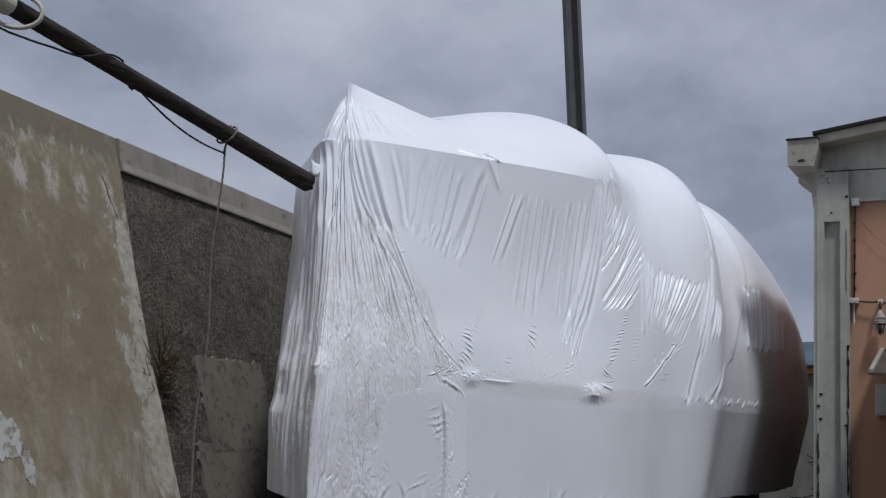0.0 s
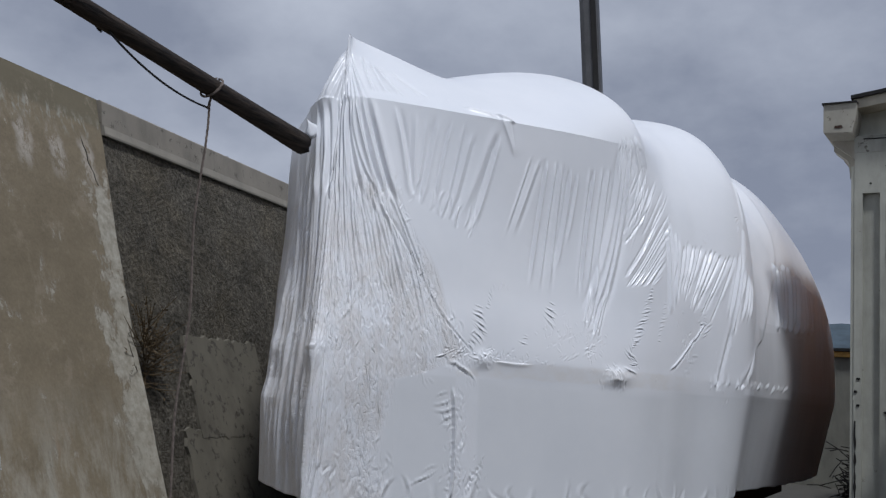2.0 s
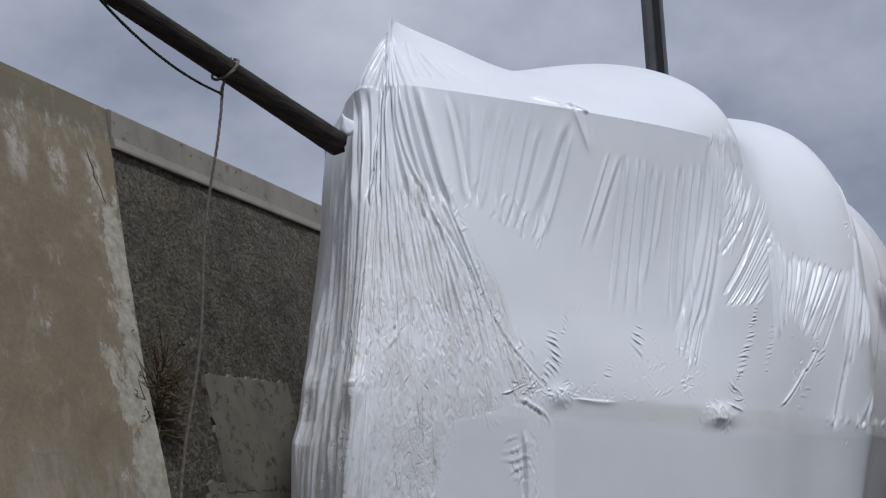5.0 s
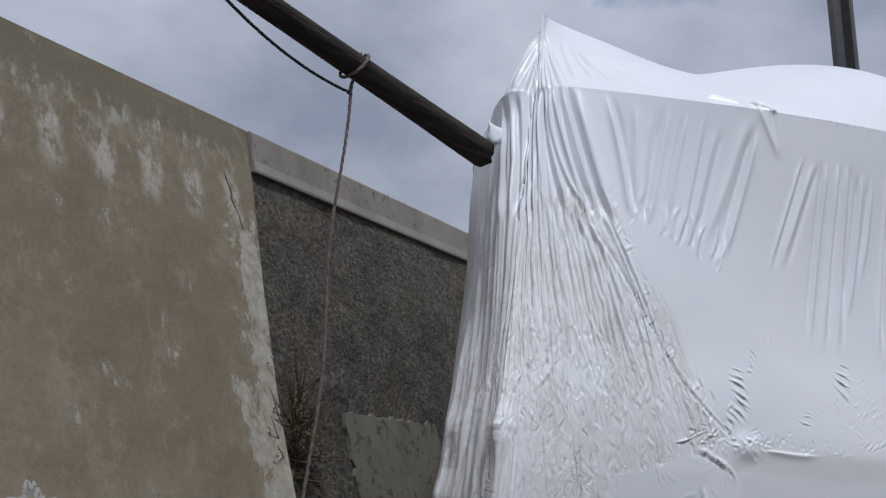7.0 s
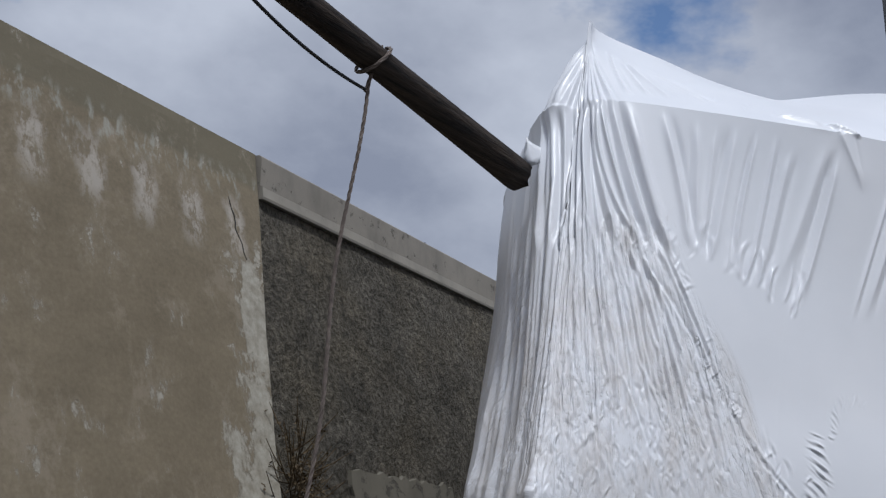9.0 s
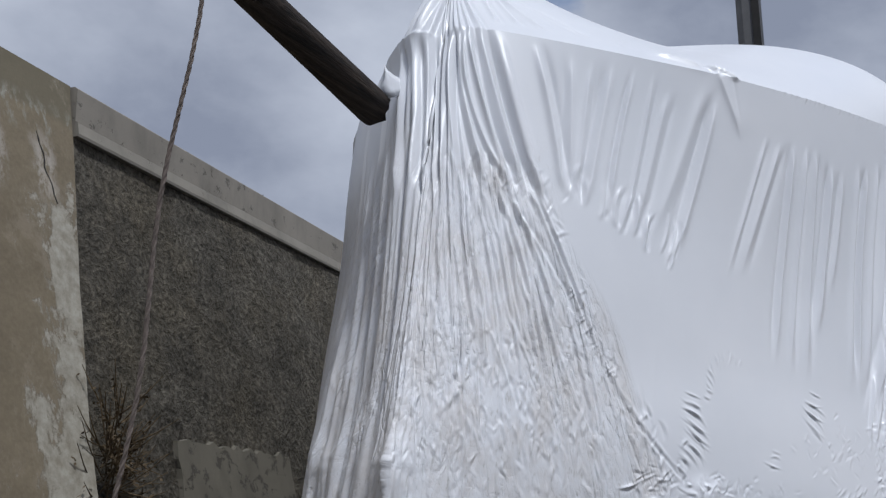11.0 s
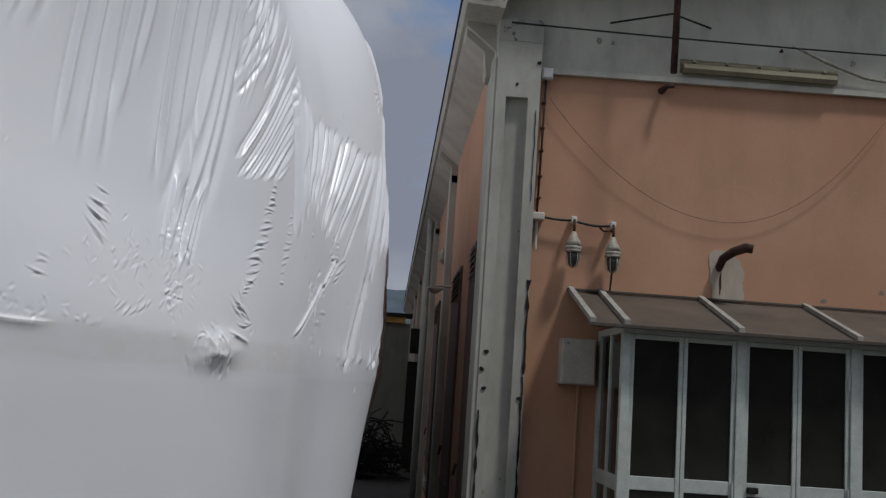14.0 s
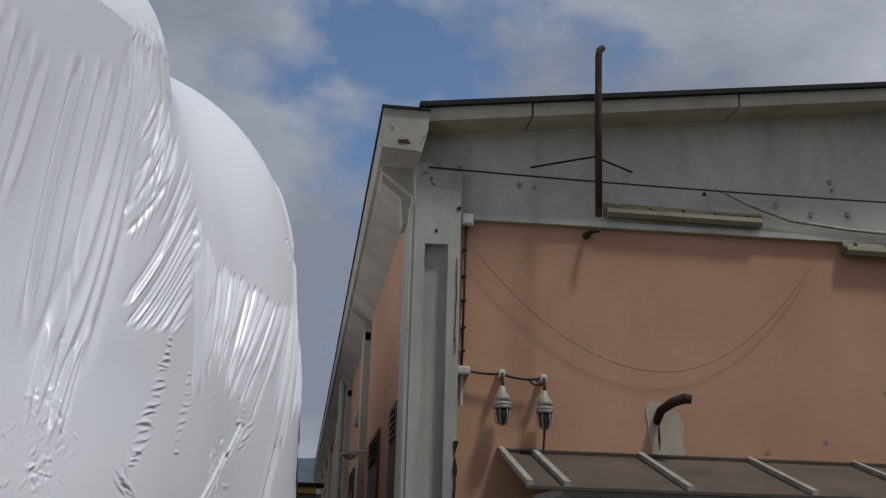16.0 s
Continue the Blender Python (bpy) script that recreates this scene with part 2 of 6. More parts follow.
def make_sea_wall():
    """Old cement render: dull olive buff with lime stains under a damp top band, scuffs, and bare plaster along the joint."""
    s = Mat("cement_render", 0.92, 0.0, 0.25)
    z, y = s.axis(2), s.axis(1)
    body = s.ramp(s.noise(0.5, 5, 0.5), (0.3, (0.163, 0.132, 0.087)), (0.7, (0.215, 0.177, 0.119)))
    base = s.mix(1.0, body, s.ramp(s.noise(38, 5), (0.3, 0.84), (0.7, 1.05)), "MULTIPLY")
    base = s.mix(0.7, base, s.ramp(s.noise(5.0, 6, 0.65, (1, 0.6, 1.0)), (0.35, 0.88), (0.65, 1.10)), "MULTIPLY")
    # thin pale scuffs and wash marks
    scuff = s.ramp(s.noise(2.3, 9, 0.75, (1, 1, 0.8), 0.2), (0.56, 0.0), (0.63, 0.45))
    base = s.mix(scuff, base, (0.275, 0.230, 0.170))
    # damp band along the top, with a ragged lower edge
    edge = s.math("ADD", s.math("SUBTRACT", z, 3.52), s.math("MULTIPLY", s.noise(3.5, 6, 0.6, (1, 1, 0.4)), 0.12))
    base = s.mix(s.ramp(edge, (0.54, 0.0), (0.60, 0.75)), base, (0.128, 0.112, 0.076))
    # lime drips out of the band, and one broad stain below each weep
    near_band = s.ramp(s.math("ABSOLUTE", s.math("SUBTRACT", z, 3.97)), (0.06, 1.0), (0.17, 0.0))
    drips = s.math("MULTIPLY", near_band, s.ramp(s.noise(13.0, 6, 0.65, (1, 1, 0.22), 0.3), (0.52, 0.0), (0.66, 0.75)))
    base = s.mix(drips, base, (0.315, 0.315, 0.27))
    weep = s.math("ABSOLUTE", s.math("SUBTRACT", s.math("FRACT", s.math("ADD", s.math("DIVIDE", y, 0.43), 1.593)), 0.5))
    weep = s.ramp(s.math("ADD", weep, s.math("MULTIPLY", s.math("SUBTRACT", s.noise(5.0, 8, 0.7), 0.5), 0.5)), (0.10, 1.0), (0.30, 0.0))
    span = s.ramp(s.math("ABSOLUTE", s.math("SUBTRACT", z, 3.62)), (0.12, 1.0), (0.30, 0.0))
    stain = s.math("MULTIPLY", s.math("MULTIPLY", weep, span), s.ramp(s.noise(11.0, 9, 0.75, (1, 1, 0.45), 0.15), (0.44, 0.05), (0.54, 1.0)))
    base = s.mix(s.math("MULTIPLY", stain, 0.85), base, (0.37, 0.335, 0.285))
    # bare plaster along the joint
    run_off = s.math("SUBTRACT", y, s.math("MULTIPLY", s.math("SUBTRACT", z, 2.26), 0.114))
    joint = s.ramp(s.math("ADD", run_off, 0.42), (0.0, 0.0), (0.45, 1.0))
    above = s.ramp(s.math("ADD", s.math("MULTIPLY", z, 0.25), -0.40), (0.10, 1.0), (0.16, 1.0))
    top_plain = s.ramp(s.math("MULTIPLY", z, 0.25), (0.82, 1.0), (0.92, 0.0))
    above = s.math("MULTIPLY", above, top_plain)
    torn = s.math("ADD", s.noise(3.6, 10, 0.75, (1, 1, 0.5), 0.15), s.math("MULTIPLY", s.math("MULTIPLY", joint, above), 0.23))
    bare = s.ramp(torn, (0.615, 0.0), (0.65, 1.0))
    plaster = s.ramp(s.noise(12.0, 7, 0.7), (0.35, (0.24, 0.215, 0.165)), (0.65, (0.41, 0.385, 0.32)))
    base = s.mix(s.ramp(torn, (0.55, 0.0), (0.62, 0.38)), base, (0.265, 0.226, 0.168))
    base = s.mix(s.math("MULTIPLY", bare, 0.95), base, plaster)
    # lime and rust runs towards the foot
    low = s.ramp(s.math("ADD", s.math("MULTIPLY", z, 0.5), s.math("MULTIPLY", s.noise(1.2, 4), 0.3)), (0.60, 1.0), (0.92, 0.0))
    lime = s.math("MULTIPLY", low, s.ramp(s.noise(5.0, 8, 0.7, (1, 1, 0.10), 0.2), (0.42, 0.0), (0.62, 0.8)))
    base = s.mix(lime, base, (0.34, 0.315, 0.255))
    rust = s.math("MULTIPLY", low, s.ramp(s.noise(3.0, 4, 0.5, (1, 1, 0.10)), (0.60, 0.0), (0.72, 0.6)))
    base = s.mix(rust, base, (0.19, 0.105, 0.042))
    s.colour(base)
    s.bump(s.noise(45, 6), 0.3, 0.005)
    s.bump(s.noise(3.0, 6, 0.6), 0.25, 0.02)
    s.bump(bare, 0.5, -0.008)
    return s


def make_roughcast():
    s = Mat("dark_roughcast", 0.95, 0.0, 0.2)
    a = s.ramp(s.noise(2.0, 6), (0.3, (0.070, 0.062, 0.048)), (0.7, (0.124, 0.111, 0.088)))
    b = s.mix(1.0, s.ramp(s.noise(24, 4, 0.7), (0.36, 0.5), (0.64, 1.4)), s.ramp(s.noise(7, 5, 0.7), (0.35, 0.72), (0.65, 1.25)), "MULTIPLY")
    base = s.mix(1.0, a, b, "MULTIPLY")
    brown = s.ramp(s.noise(1.3, 5), (0.45, 0.0), (0.65, 0.55))
    s.colour(s.mix(brown, base, s.mix(1.0, (0.105, 0.088, 0.06), b, "MULTIPLY")))
    s.bump(s.noise(24, 4, 0.7), 1.0, 0.05)
    return s


def make_pink():
    s = Mat("salmon_plaster", 0.88, 0.0, 0.3)
    a = s.ramp(s.noise(0.8, 6), (0.3, (0.445, 0.238, 0.142)), (0.7, (0.535, 0.315, 0.203)))
    dirt = s.ramp(s.noise(2.2, 7, 0.6, (1, 1, 0.35)), (0.5, 0.0), (0.75, 0.55))
    base = s.mix(dirt, a, (0.36, 0.235, 0.14))
    s.colour(s.mix(0.25, base, s.ramp(s.noise(40, 4), (0.3, 0.8), (0.7, 1.05)), "MULTIPLY"))
    s.bump(s.noise(60, 5), 0.15, 0.004)
    return s


def make_flaking(name, paint, under, amount=0.58):
    s = Mat(name, 0.85, 0.0, 0.3)
    a = s.ramp(s.noise(1.5, 6), (0.3, tuple(c * 0.8 for c in paint)), (0.7, paint))
    grime = s.ramp(s.noise(3.5, 7, 0.65, (1, 1, 0.4)), (0.45, 0.0), (0.75, 0.6))
    base = s.mix(grime, a, tuple(c * 0.45 for c in paint))
    chip = s.ramp(s.noise(9.0, 9, 0.72), (amount + 0.06, 0.0), (amount + 0.09, 1.0))
    s.colour(s.mix(s.math("MULTIPLY", chip, 0.85), base, under))
    s.bump(s.noise(50, 5), 0.3, 0.004)
    s.bump(chip, 0.6, -0.006)
    return s


def make_wood_pole():
    s = Mat("weathered_spar", 0.82, 0.0, 0.3)
    a = s.ramp(s.noise(34, 6, 0.65, (1, 0.05, 1)), (0.38, (0.009, 0.007, 0.006)), (0.70, (0.056, 0.040, 0.029)))
    s.colour(a)
    s.bump(s.noise(40, 5, 0.6, (1, 0.05, 1)), 0.9, 0.012)
    return s


def make_glass():
    s = Mat("dark_pane", 0.06, 0.0, 0.5)
    s.colour(s.ramp(s.noise(2.0, 4), (0.3, (0.012, 0.012, 0.010)), (0.7, (0.028, 0.027, 0.023))))
    s.rough(s.ramp(s.noise(5.0, 5), (0.3, 0.05), (0.7, 0.16)))
    return s


FILM, SEAWALL, ROUGHCAST, PINK = make_film().m, make_sea_wall().m, make_roughcast().m, make_pink().m
WHITE_FLAKE = make_flaking("flaking_white_paint", (0.44, 0.435, 0.375), (0.16, 0.14, 0.115), 0.58).m
BAND = make_flaking("grey_white_frieze", (0.58, 0.57, 0.485), (0.30, 0.28, 0.23), 0.63).m
CONCRETE = make_flaking("weathered_concrete", (0.26, 0.234, 0.193), (0.11, 0.10, 0.083), 0.54).m
SPAR, PANE = make_wood_pole().m, make_glass().m
RUST = simple("rusty_iron", (0.046, 0.022, 0.014), 0.95, 0.0, 0.6, 12, 0.5, 0.004).m
DARK = simple("black_edge", (0.013, 0.012, 0.011), 0.95, 0.0, 0.3, 8).m
CABLE = simple("cable_sheath", (0.022, 0.022, 0.022), 0.85, 0.0, 0.2, 20, 0.05).m
PAINTED_WIRE = simple("overpainted_wire", (0.17, 0.095, 0.06), 0.9, 0.0, 0.4, 9).m
ROPE = simple("grey_hemp_rope", (0.17, 0.138, 0.118), 0.95, 0.0, 0.35, 30, 0.6, 0.004).m
ALU = simple("chalky_white_aluminium", (0.50, 0.535, 0.49), 0.5, 0.0, 0.15, 9, 0.1).m
GREY_PLASTIC = simple("aged_grey_plastic", (0.50, 0.475, 0.405), 0.6, 0.0, 0.15, 7).m
WHITE_PLASTIC = simple("white_plastic", (0.66, 0.66, 0.63), 0.5, 0.0, 0.1, 7).m
CHALKY = simple("chalky_grey_trim", (0.27, 0.255, 0.22), 0.75, 0.0, 0.3, 9, 0.3).m
LAMP_GREY = simple("weathered_lamp_casting", (0.34, 0.315, 0.26), 0.65, 0.1, 0.35, 25, 0.3).m
TUBE_COVER = simple("yellowed_diffuser", (0.185, 0.165, 0.095), 0.7, 0.0, 0.2, 7).m
CANOPY = simple("brown_roof_sheet", (0.075, 0.058, 0.043), 0.55, 0.0, 0.35, 3, 0.2).m
SOFFIT = make_flaking("soffit_boards", (0.52, 0.475, 0.375), (0.2, 0.17, 0.14), 0.66).m
LAMP_GLASS = simple("dusty_lamp_glass", (0.05, 0.05, 0.045), 0.2, 0.0, 0.3, 20, 0.05).m
MAST = simple("grey_mast_paint", (0.085, 0.083, 0.082), 0.5, 0.3, 0.2, 4).m
HULL_RED = simple("red_antifouling", (0.07, 0.025, 0.02), 0.8, 0.0, 0.3, 4).m
GROUND = make_flaking("yard_concrete", (0.085, 0.08, 0.07), (0.045, 0.042, 0.04), 0.6).m
HILL = simple("wooded_hill", (0.05, 0.072, 0.09), 0.95, 0.0, 0.5, 0.02, 0.0).m
TWIG = simple("dry_weed_stalk", (0.10, 0.070, 0.036), 0.9, 0.0, 0.5, 20).m
OCHRE = simple("ochre_paint", (0.48, 0.27, 0.06), 0.7, 0.0, 0.3, 6).m
SHUTTER = simple("brown_shutter_paint", (0.09, 0.052, 0.04), 0.7, 0.0, 0.25, 8).m
PATCH = make_flaking("dirty_cement", (0.150, 0.135, 0.104), (0.065, 0.058, 0.046), 0.50).m
GUTTER = make_flaking("stained_gutter", (0.42, 0.395, 0.33), (0.14, 0.12, 0.095), 0.56).m
LEDGE = make_flaking("pale_ledge", (0.28, 0.255, 0.21), (0.20, 0.18, 0.145), 0.56).m
LIME = make_flaking("bare_plaster", (0.34, 0.31, 0.25), (0.19, 0.165, 0.12), 0.45).m
WHITEWASH = make_flaking("old_whitewash", (0.46, 0.45, 0.41), (0.22, 0.195, 0.15), 0.47).m
LICHEN = make_flaking("black_lichen", (0.42, 0.415, 0.36), (0.12, 0.112, 0.09), 0.53).m
SIDE_SOFFIT = make_flaking("brown_soffit", (0.45, 0.42, 0.36), (0.17, 0.14, 0.11), 0.6).m
SPLASH = make_flaking("pale_cement", (0.52, 0.45, 0.36), (0.36, 0.29, 0.21), 0.56).m
FARPALE = make_flaking("pale_far_wall", (0.22, 0.215, 0.18), (0.12, 0.11, 0.09), 0.60).m
FARWALL = make_flaking("far_grey_wall", (0.14, 0.138, 0.118), (0.07, 0.066, 0.057), 0.62).m


# ---- mesh helpers ----
def mesh_object(name, bm, material, smooth=False):
    me = bpy.data.meshes.new(name)
    bm.normal_update()
    bm.to_mesh(me)
    bm.free()
    me.materials.append(material)
    if smooth:
        me.polygons.foreach_set("use_smooth", [True] * len(me.polygons))
    return new(name, me)


def part(name, bm, material, parent=None, label="", smooth=False):
    ob = mesh_object(name, bm, material, smooth)
    if parent:
        ob.parent = parent
    if label:
        ob["label"] = label
    return ob


def thing(name, place, label, category, kind="", group=""):
    ob = new(name)
    ob.location = place
    return tagged(ob, label, category, group, kind)


def box(x0, x1, y0, y1, z0, z1, bevel=0.0, bm=None):
    """An axis-aligned block, its edges rounded off by bevel."""
    own = bmesh.new()
    bmesh.ops.create_cube(own, size=1)
    for v in own.verts:
        v.co = ((x0 + x1) / 2 + v.co.x * (x1 - x0), (y0 + y1) / 2 + v.co.y * (y1 - y0), (z0 + z1) / 2 + v.co.z * (z1 - z0))
    if bevel:
        bmesh.ops.bevel(own, geom=own.edges[:], offset=bevel, segments=2, affect="EDGES", profile=0.6)
    return own if bm is None else join(bm, own)


def join(bm, other):
    me = bpy.data.meshes.new("t")
    other.to_mesh(me)
    other.free()
    bm.from_mesh(me)
    bpy.data.meshes.remove(me)
    return bm


def tube(points, radius, sides=10, bm=None, cap=True):
    """A round bar through the points; radius may be a list."""
    bm = bm or bmesh.new()
    pts = [Vector(p) for p in points]
    radii = radius if isinstance(radius, (list, tuple)) else [radius] * len(pts)
    rings, side = [], None
    for k, p in enumerate(pts):
        ahead = (pts[min(k + 1, len(pts) - 1)] - pts[max(k - 1, 0)]).normalized()
        if side is None:
            side = ahead.orthogonal().normalized()
        side = (side - ahead * side.dot(ahead)).normalized()
        other = ahead.cross(side)
        rings.append([bm.verts.new(p + radii[k] * (math.cos(a) * side + math.sin(a) * other)) for a in [2 * math.pi * i / sides for i in range(sides)]])
    for a, b in zip(rings, rings[1:]):
        for i in range(sides):
            bm.faces.new((a[i], a[(i + 1) % sides], b[(i + 1) % sides], b[i]))
    if cap:
        bm.faces.new(rings[0][::-1])
        bm.faces.new(rings[-1])
    return bm


def lathe(profile, place, sides=20, bm=None):
    """A turned shape about the vertical through place; profile: radius, height above place."""
    bm = bm or bmesh.new()
    rings = [[bm.verts.new((place[0] + r * math.cos(2 * math.pi * i / sides), place[1] + r * math.sin(2 * math.pi * i / sides), place[2] + h)) for i in range(sides)] for r, h in profile]
    for a, b in zip(rings, rings[1:]):
        for i in range(sides):
            bm.faces.new((a[i], a[(i + 1) % sides], b[(i + 1) % sides], b[i]))
    bm.faces.new(rings[0][::-1])
    bm.faces.new(rings[-1])
    return bm


def prism(outline, axis, lo, hi, bm=None):
    """A closed outline of (u, v) drawn out along an axis from lo to hi: axis x takes u, v as y, z; y as x, z; z as x, y."""
    bm = bm or bmesh.new()

    def at(u, v, w):
        return {"x": (w, u, v), "y": (u, w, v), "z": (u, v, w)}[axis]

    a, b = [bm.verts.new(at(u, v, lo)) for u, v in outline], [bm.verts.new(at(u, v, hi)) for u, v in outline]
    n = len(outline)
    for i in range(n):
        bm.faces.new((a[i], a[(i + 1) % n], b[(i + 1) % n], b[i]))
    bm.faces.new(a[::-1])
    bm.faces.new(b)
    bmesh.ops.recalc_face_normals(bm, faces=bm.faces[:])
    return bm


def sag(a, b, drop, n=24):
    a, b = Vector(a), Vector(b)
    return [a.lerp(b, k / n) - Vector((0, 0, drop * 4 * (k / n) * (1 - k / n))) for k in range(n + 1)]


# ---- ground ----
bm = bmesh.new()
bmesh.ops.create_grid(bm, x_segments=60, y_segments=60, size=1500)
ground = tagged(mesh_object("ground", bm, GROUND), "grey weathered concrete yard floor with stains", "ground", kind="structure")

# ---- sea wall: battered slab, roughcast bay with coping ----
WALL = Matrix.Translation((-7.2, 7.055, 0)) @ Matrix.Rotation(radians(10.8), 4, "Z")  # local y runs along the top, local x faces the yard
TOPZ, BATTER = 4.36, 0.40


def wall_sheet(y0, y1, ny, nz, z0, z1, x_at, rough, seed):
    """A battered face with thickness and an uneven surface."""
    bm = bmesh.new()
    grid = []
    for i in range(ny + 1):
        y = y0 + (y1 - y0) * i / ny
        col = []
        for k in range(nz + 1):
            z = z0 + (z1 - z0) * k / nz
            bumpy = rough * noise.fractal(Vector((y * 1.7 + seed, z * 1.7, seed)), 1.0, 2.0, 5) if 0 < k < nz else 0
            col.append(bm.verts.new((x_at(z) + bumpy, y, z)))
        grid.append(col)
    for a, b in zip(grid, grid[1:]):
        for k in range(nz):
            bm.faces.new((a[k], b[k], b[k + 1], a[k + 1]))
    back = [[bm.verts.new((-1.6, y, z)) for z in (z0, z1)] for y in (y0, y1)]
    bm.faces.new([c[-1] for c in grid] + [back[1][1], back[0][1]])
    bm.faces.new(grid[0][::-1] + [back[0][0], back[0][1]][0:2])
    bm.faces.new(grid[-1] + [back[1][1], back[1][0]])
    bm.faces.new((back[0][0], back[0][1], back[1][1], back[1][0]))
    return bm


sea_wall = thing("sea_wall", (0, 0, 0), "tall battered sea wall of stained buff cement render", "wall", "structure")
sea_wall.matrix_world = WALL
slab = wall_sheet(-14, 0.15, 120, 60, -0.1, TOPZ, lambda z: (TOPZ - z) * BATTER, 0.012, 3.0)
for v in slab.verts:
    v.co.y += max(0.0, (v.co.y + 1.0) / 1.15) * ((v.co.z - 2.26) * (0.114 if v.co.z > 2.26 else 0.02) - 0.07)
part("slab", slab, SEAWALL, sea_wall)
part("roughcast_panel", wall_sheet(-0.35, 26, 260, 50, -0.1, 4.0, lambda z: (TOPZ - z) * 0.36 - 0.035, 0.03, 9.0), ROUGHCAST, sea_wall, "dark pebbled roughcast face")
bm = prism([(-1.6, 4.03), (0.105, 4.0), (0.125, 4.02), (0.125, 4.09), (0.095, 4.10), (0.06, TOPZ - 0.02), (0.03, TOPZ), (-1.6, TOPZ)], "y", 0.335, 26)
part("coping", bm, CONCRETE, sea_wall, "pale board-marked concrete coping")
part("coping_lip", prism([(0.10, 3.985), (0.150, 3.985), (0.152, 4.005), (0.127, 4.085), (0.10, 4.085)], "y", 0.33, 26), LEDGE, sea_wall, "thin pale lip under the coping")
for k in range(1, 11):
    part("board_joint", box(0.02, 0.04, 0.335 + 2.4 * k, 0.341 + 2.4 * k, 4.12, TOPZ + 0.003), DARK, sea_wall)


def cement_patch(y0, y1, z0, z1, seed, proud):
    """A smooth repair laid over the roughcast, with uneven edges."""
    def wob(k, lane):
        return 0.045 * noise.noise(Vector((k * 0.8, lane, seed)))

    rim = [(y0 + (y1 - y0) * k / 24, z0 + wob(k, 1)) for k in range(25)] + [(y1 + wob(k, 2), z0 + (z1 - z0) * k / 16) for k in range(1, 16)]
    rim += [(y1 - (y1 - y0) * k / 24, z1 + wob(k, 3)) for k in range(25)] + [(y0 + wob(k, 4), z1 - (z1 - z0) * k / 16) for k in range(1, 16)]
    bm = prism(rim, "x", 0.0, 0.80)
    for v in bm.verts:
        if v.co.x > 0.4:
            v.co.x = (TOPZ - v.co.z) * 0.36 - proud
    return part("cement_patch", bm, PATCH, sea_wall, "smooth paler cement repair")


cement_patch(1.02, 2.46, 1.04, 2.05, 3.0, 0.002)
cement_patch(0.75, 2.9, -0.1, 1.12, 5.0, 0.007)


def ragged(w, h, seed, n=80):
    """A torn outline about the origin, taller than wide or the other way round."""
    pts = []
    for k in range(n):
        a = 2 * math.pi * k / n
        r = max(0.35, 1 + 0.45 * noise.fractal(Vector((1.3 * math.cos(a), 1.3 * math.sin(a), seed * 3.7)), 0.75, 2.2, 6))
        pts.append((0.5 * w * r * math.cos(a), 0.5 * h * r * math.sin(a)))
    return pts


def scab(y, z, w, h, seed, material=None, proud=0.002):
    """A patch where the render's skin has come off or been painted over, laid on the battered face."""
    bm = prism([(y + u, z + v) for u, v in ragged(w, h, seed)], "x", 0.0, 1.0)
    for v in bm.verts:
        v.co.x = (TOPZ - v.co.z) * BATTER + (proud if v.co.x > 0.5 else -0.02) + 0.002
    return part("plaster_scab", bm, material or LIME, sea_wall, "pale scab of bare plaster")


for k, (y, z, w, h) in enumerate(((-2.12, 1.22, 0.34, 0.42), (-2.45, 1.2, 0.3, 0.5), (-1.9, 1.0, 0.12, 0.3))):
    scab(y, z, w, h, 40 + k, WHITEWASH)

left, right = [], []
for k in range(17):
    z = 3.86 - 0.46 * k / 16
    y, w = -0.08 + 0.11 * k / 16 + 0.03 * noise.noise(Vector((z * 9, 2.0, 0))), 0.004 + 0.010 * abs(noise.noise(Vector((z * 13, 6.0, 1))))
    left.append((y - w, z))
    right.append((y + w, z))
bm = prism(left + right[::-1], "x", 0.0, 1.0)
for v in bm.verts:
    v.co.x = (TOPZ - v.co.z) * BATTER + (0.004 if v.co.x > 0.5 else -0.02)
part("crack", bm, DARK, sea_wall)

# ---- building ----
house = thing("boatyard_building", (0, 12, 0), "long single-storey salmon-pink building with flaking white trim", "building", "structure")


def hpart(name, bm, material, label="", smooth=False, parent=None):
    """A part of the building, given in world places."""
    bmesh.ops.translate(bm, verts=bm.verts, vec=(0, -12, 0))
    return part(name, bm, material, parent or house, label, smooth)


SLOPE = 0.138


def roof_z(x):
    return 4.935 + SLOPE * (x + 0.69)


END = 44.0
hpart("gable_wall", prism([(-0.72, -0.1), (9.0, -0.1), (9.0, 4.33), (-0.72, 4.24)], "y", 12.0, 12.3), PINK)
hpart("frieze", prism([(-0.72, 4.243), (9.0, 4.333), (9.0, roof_z(9.0) - 0.05), (-0.72, roof_z(-0.72) - 0.05)], "y", 11.975, 12.3), BAND, "grey-white painted frieze under the eaves")
hpart("frieze_ledge", prism([(-0.36, 4.235), (9.0, 4.325), (9.0, 4.37), (-0.36, 4.28)], "y", 11.955, 11.99), BAND)
hpart("side_wall", box(-0.72, -0.42, 12.31, END, -0.1, 4.55), PINK)
hpart("back_wall", box(-0.42, 9.0, END - 0.3, END, -0.1, 4.55), PINK)
hpart("far_side_wall", box(8.7, 9.0, 12.31, END - 0.3, -0.1, 4.55), PINK)
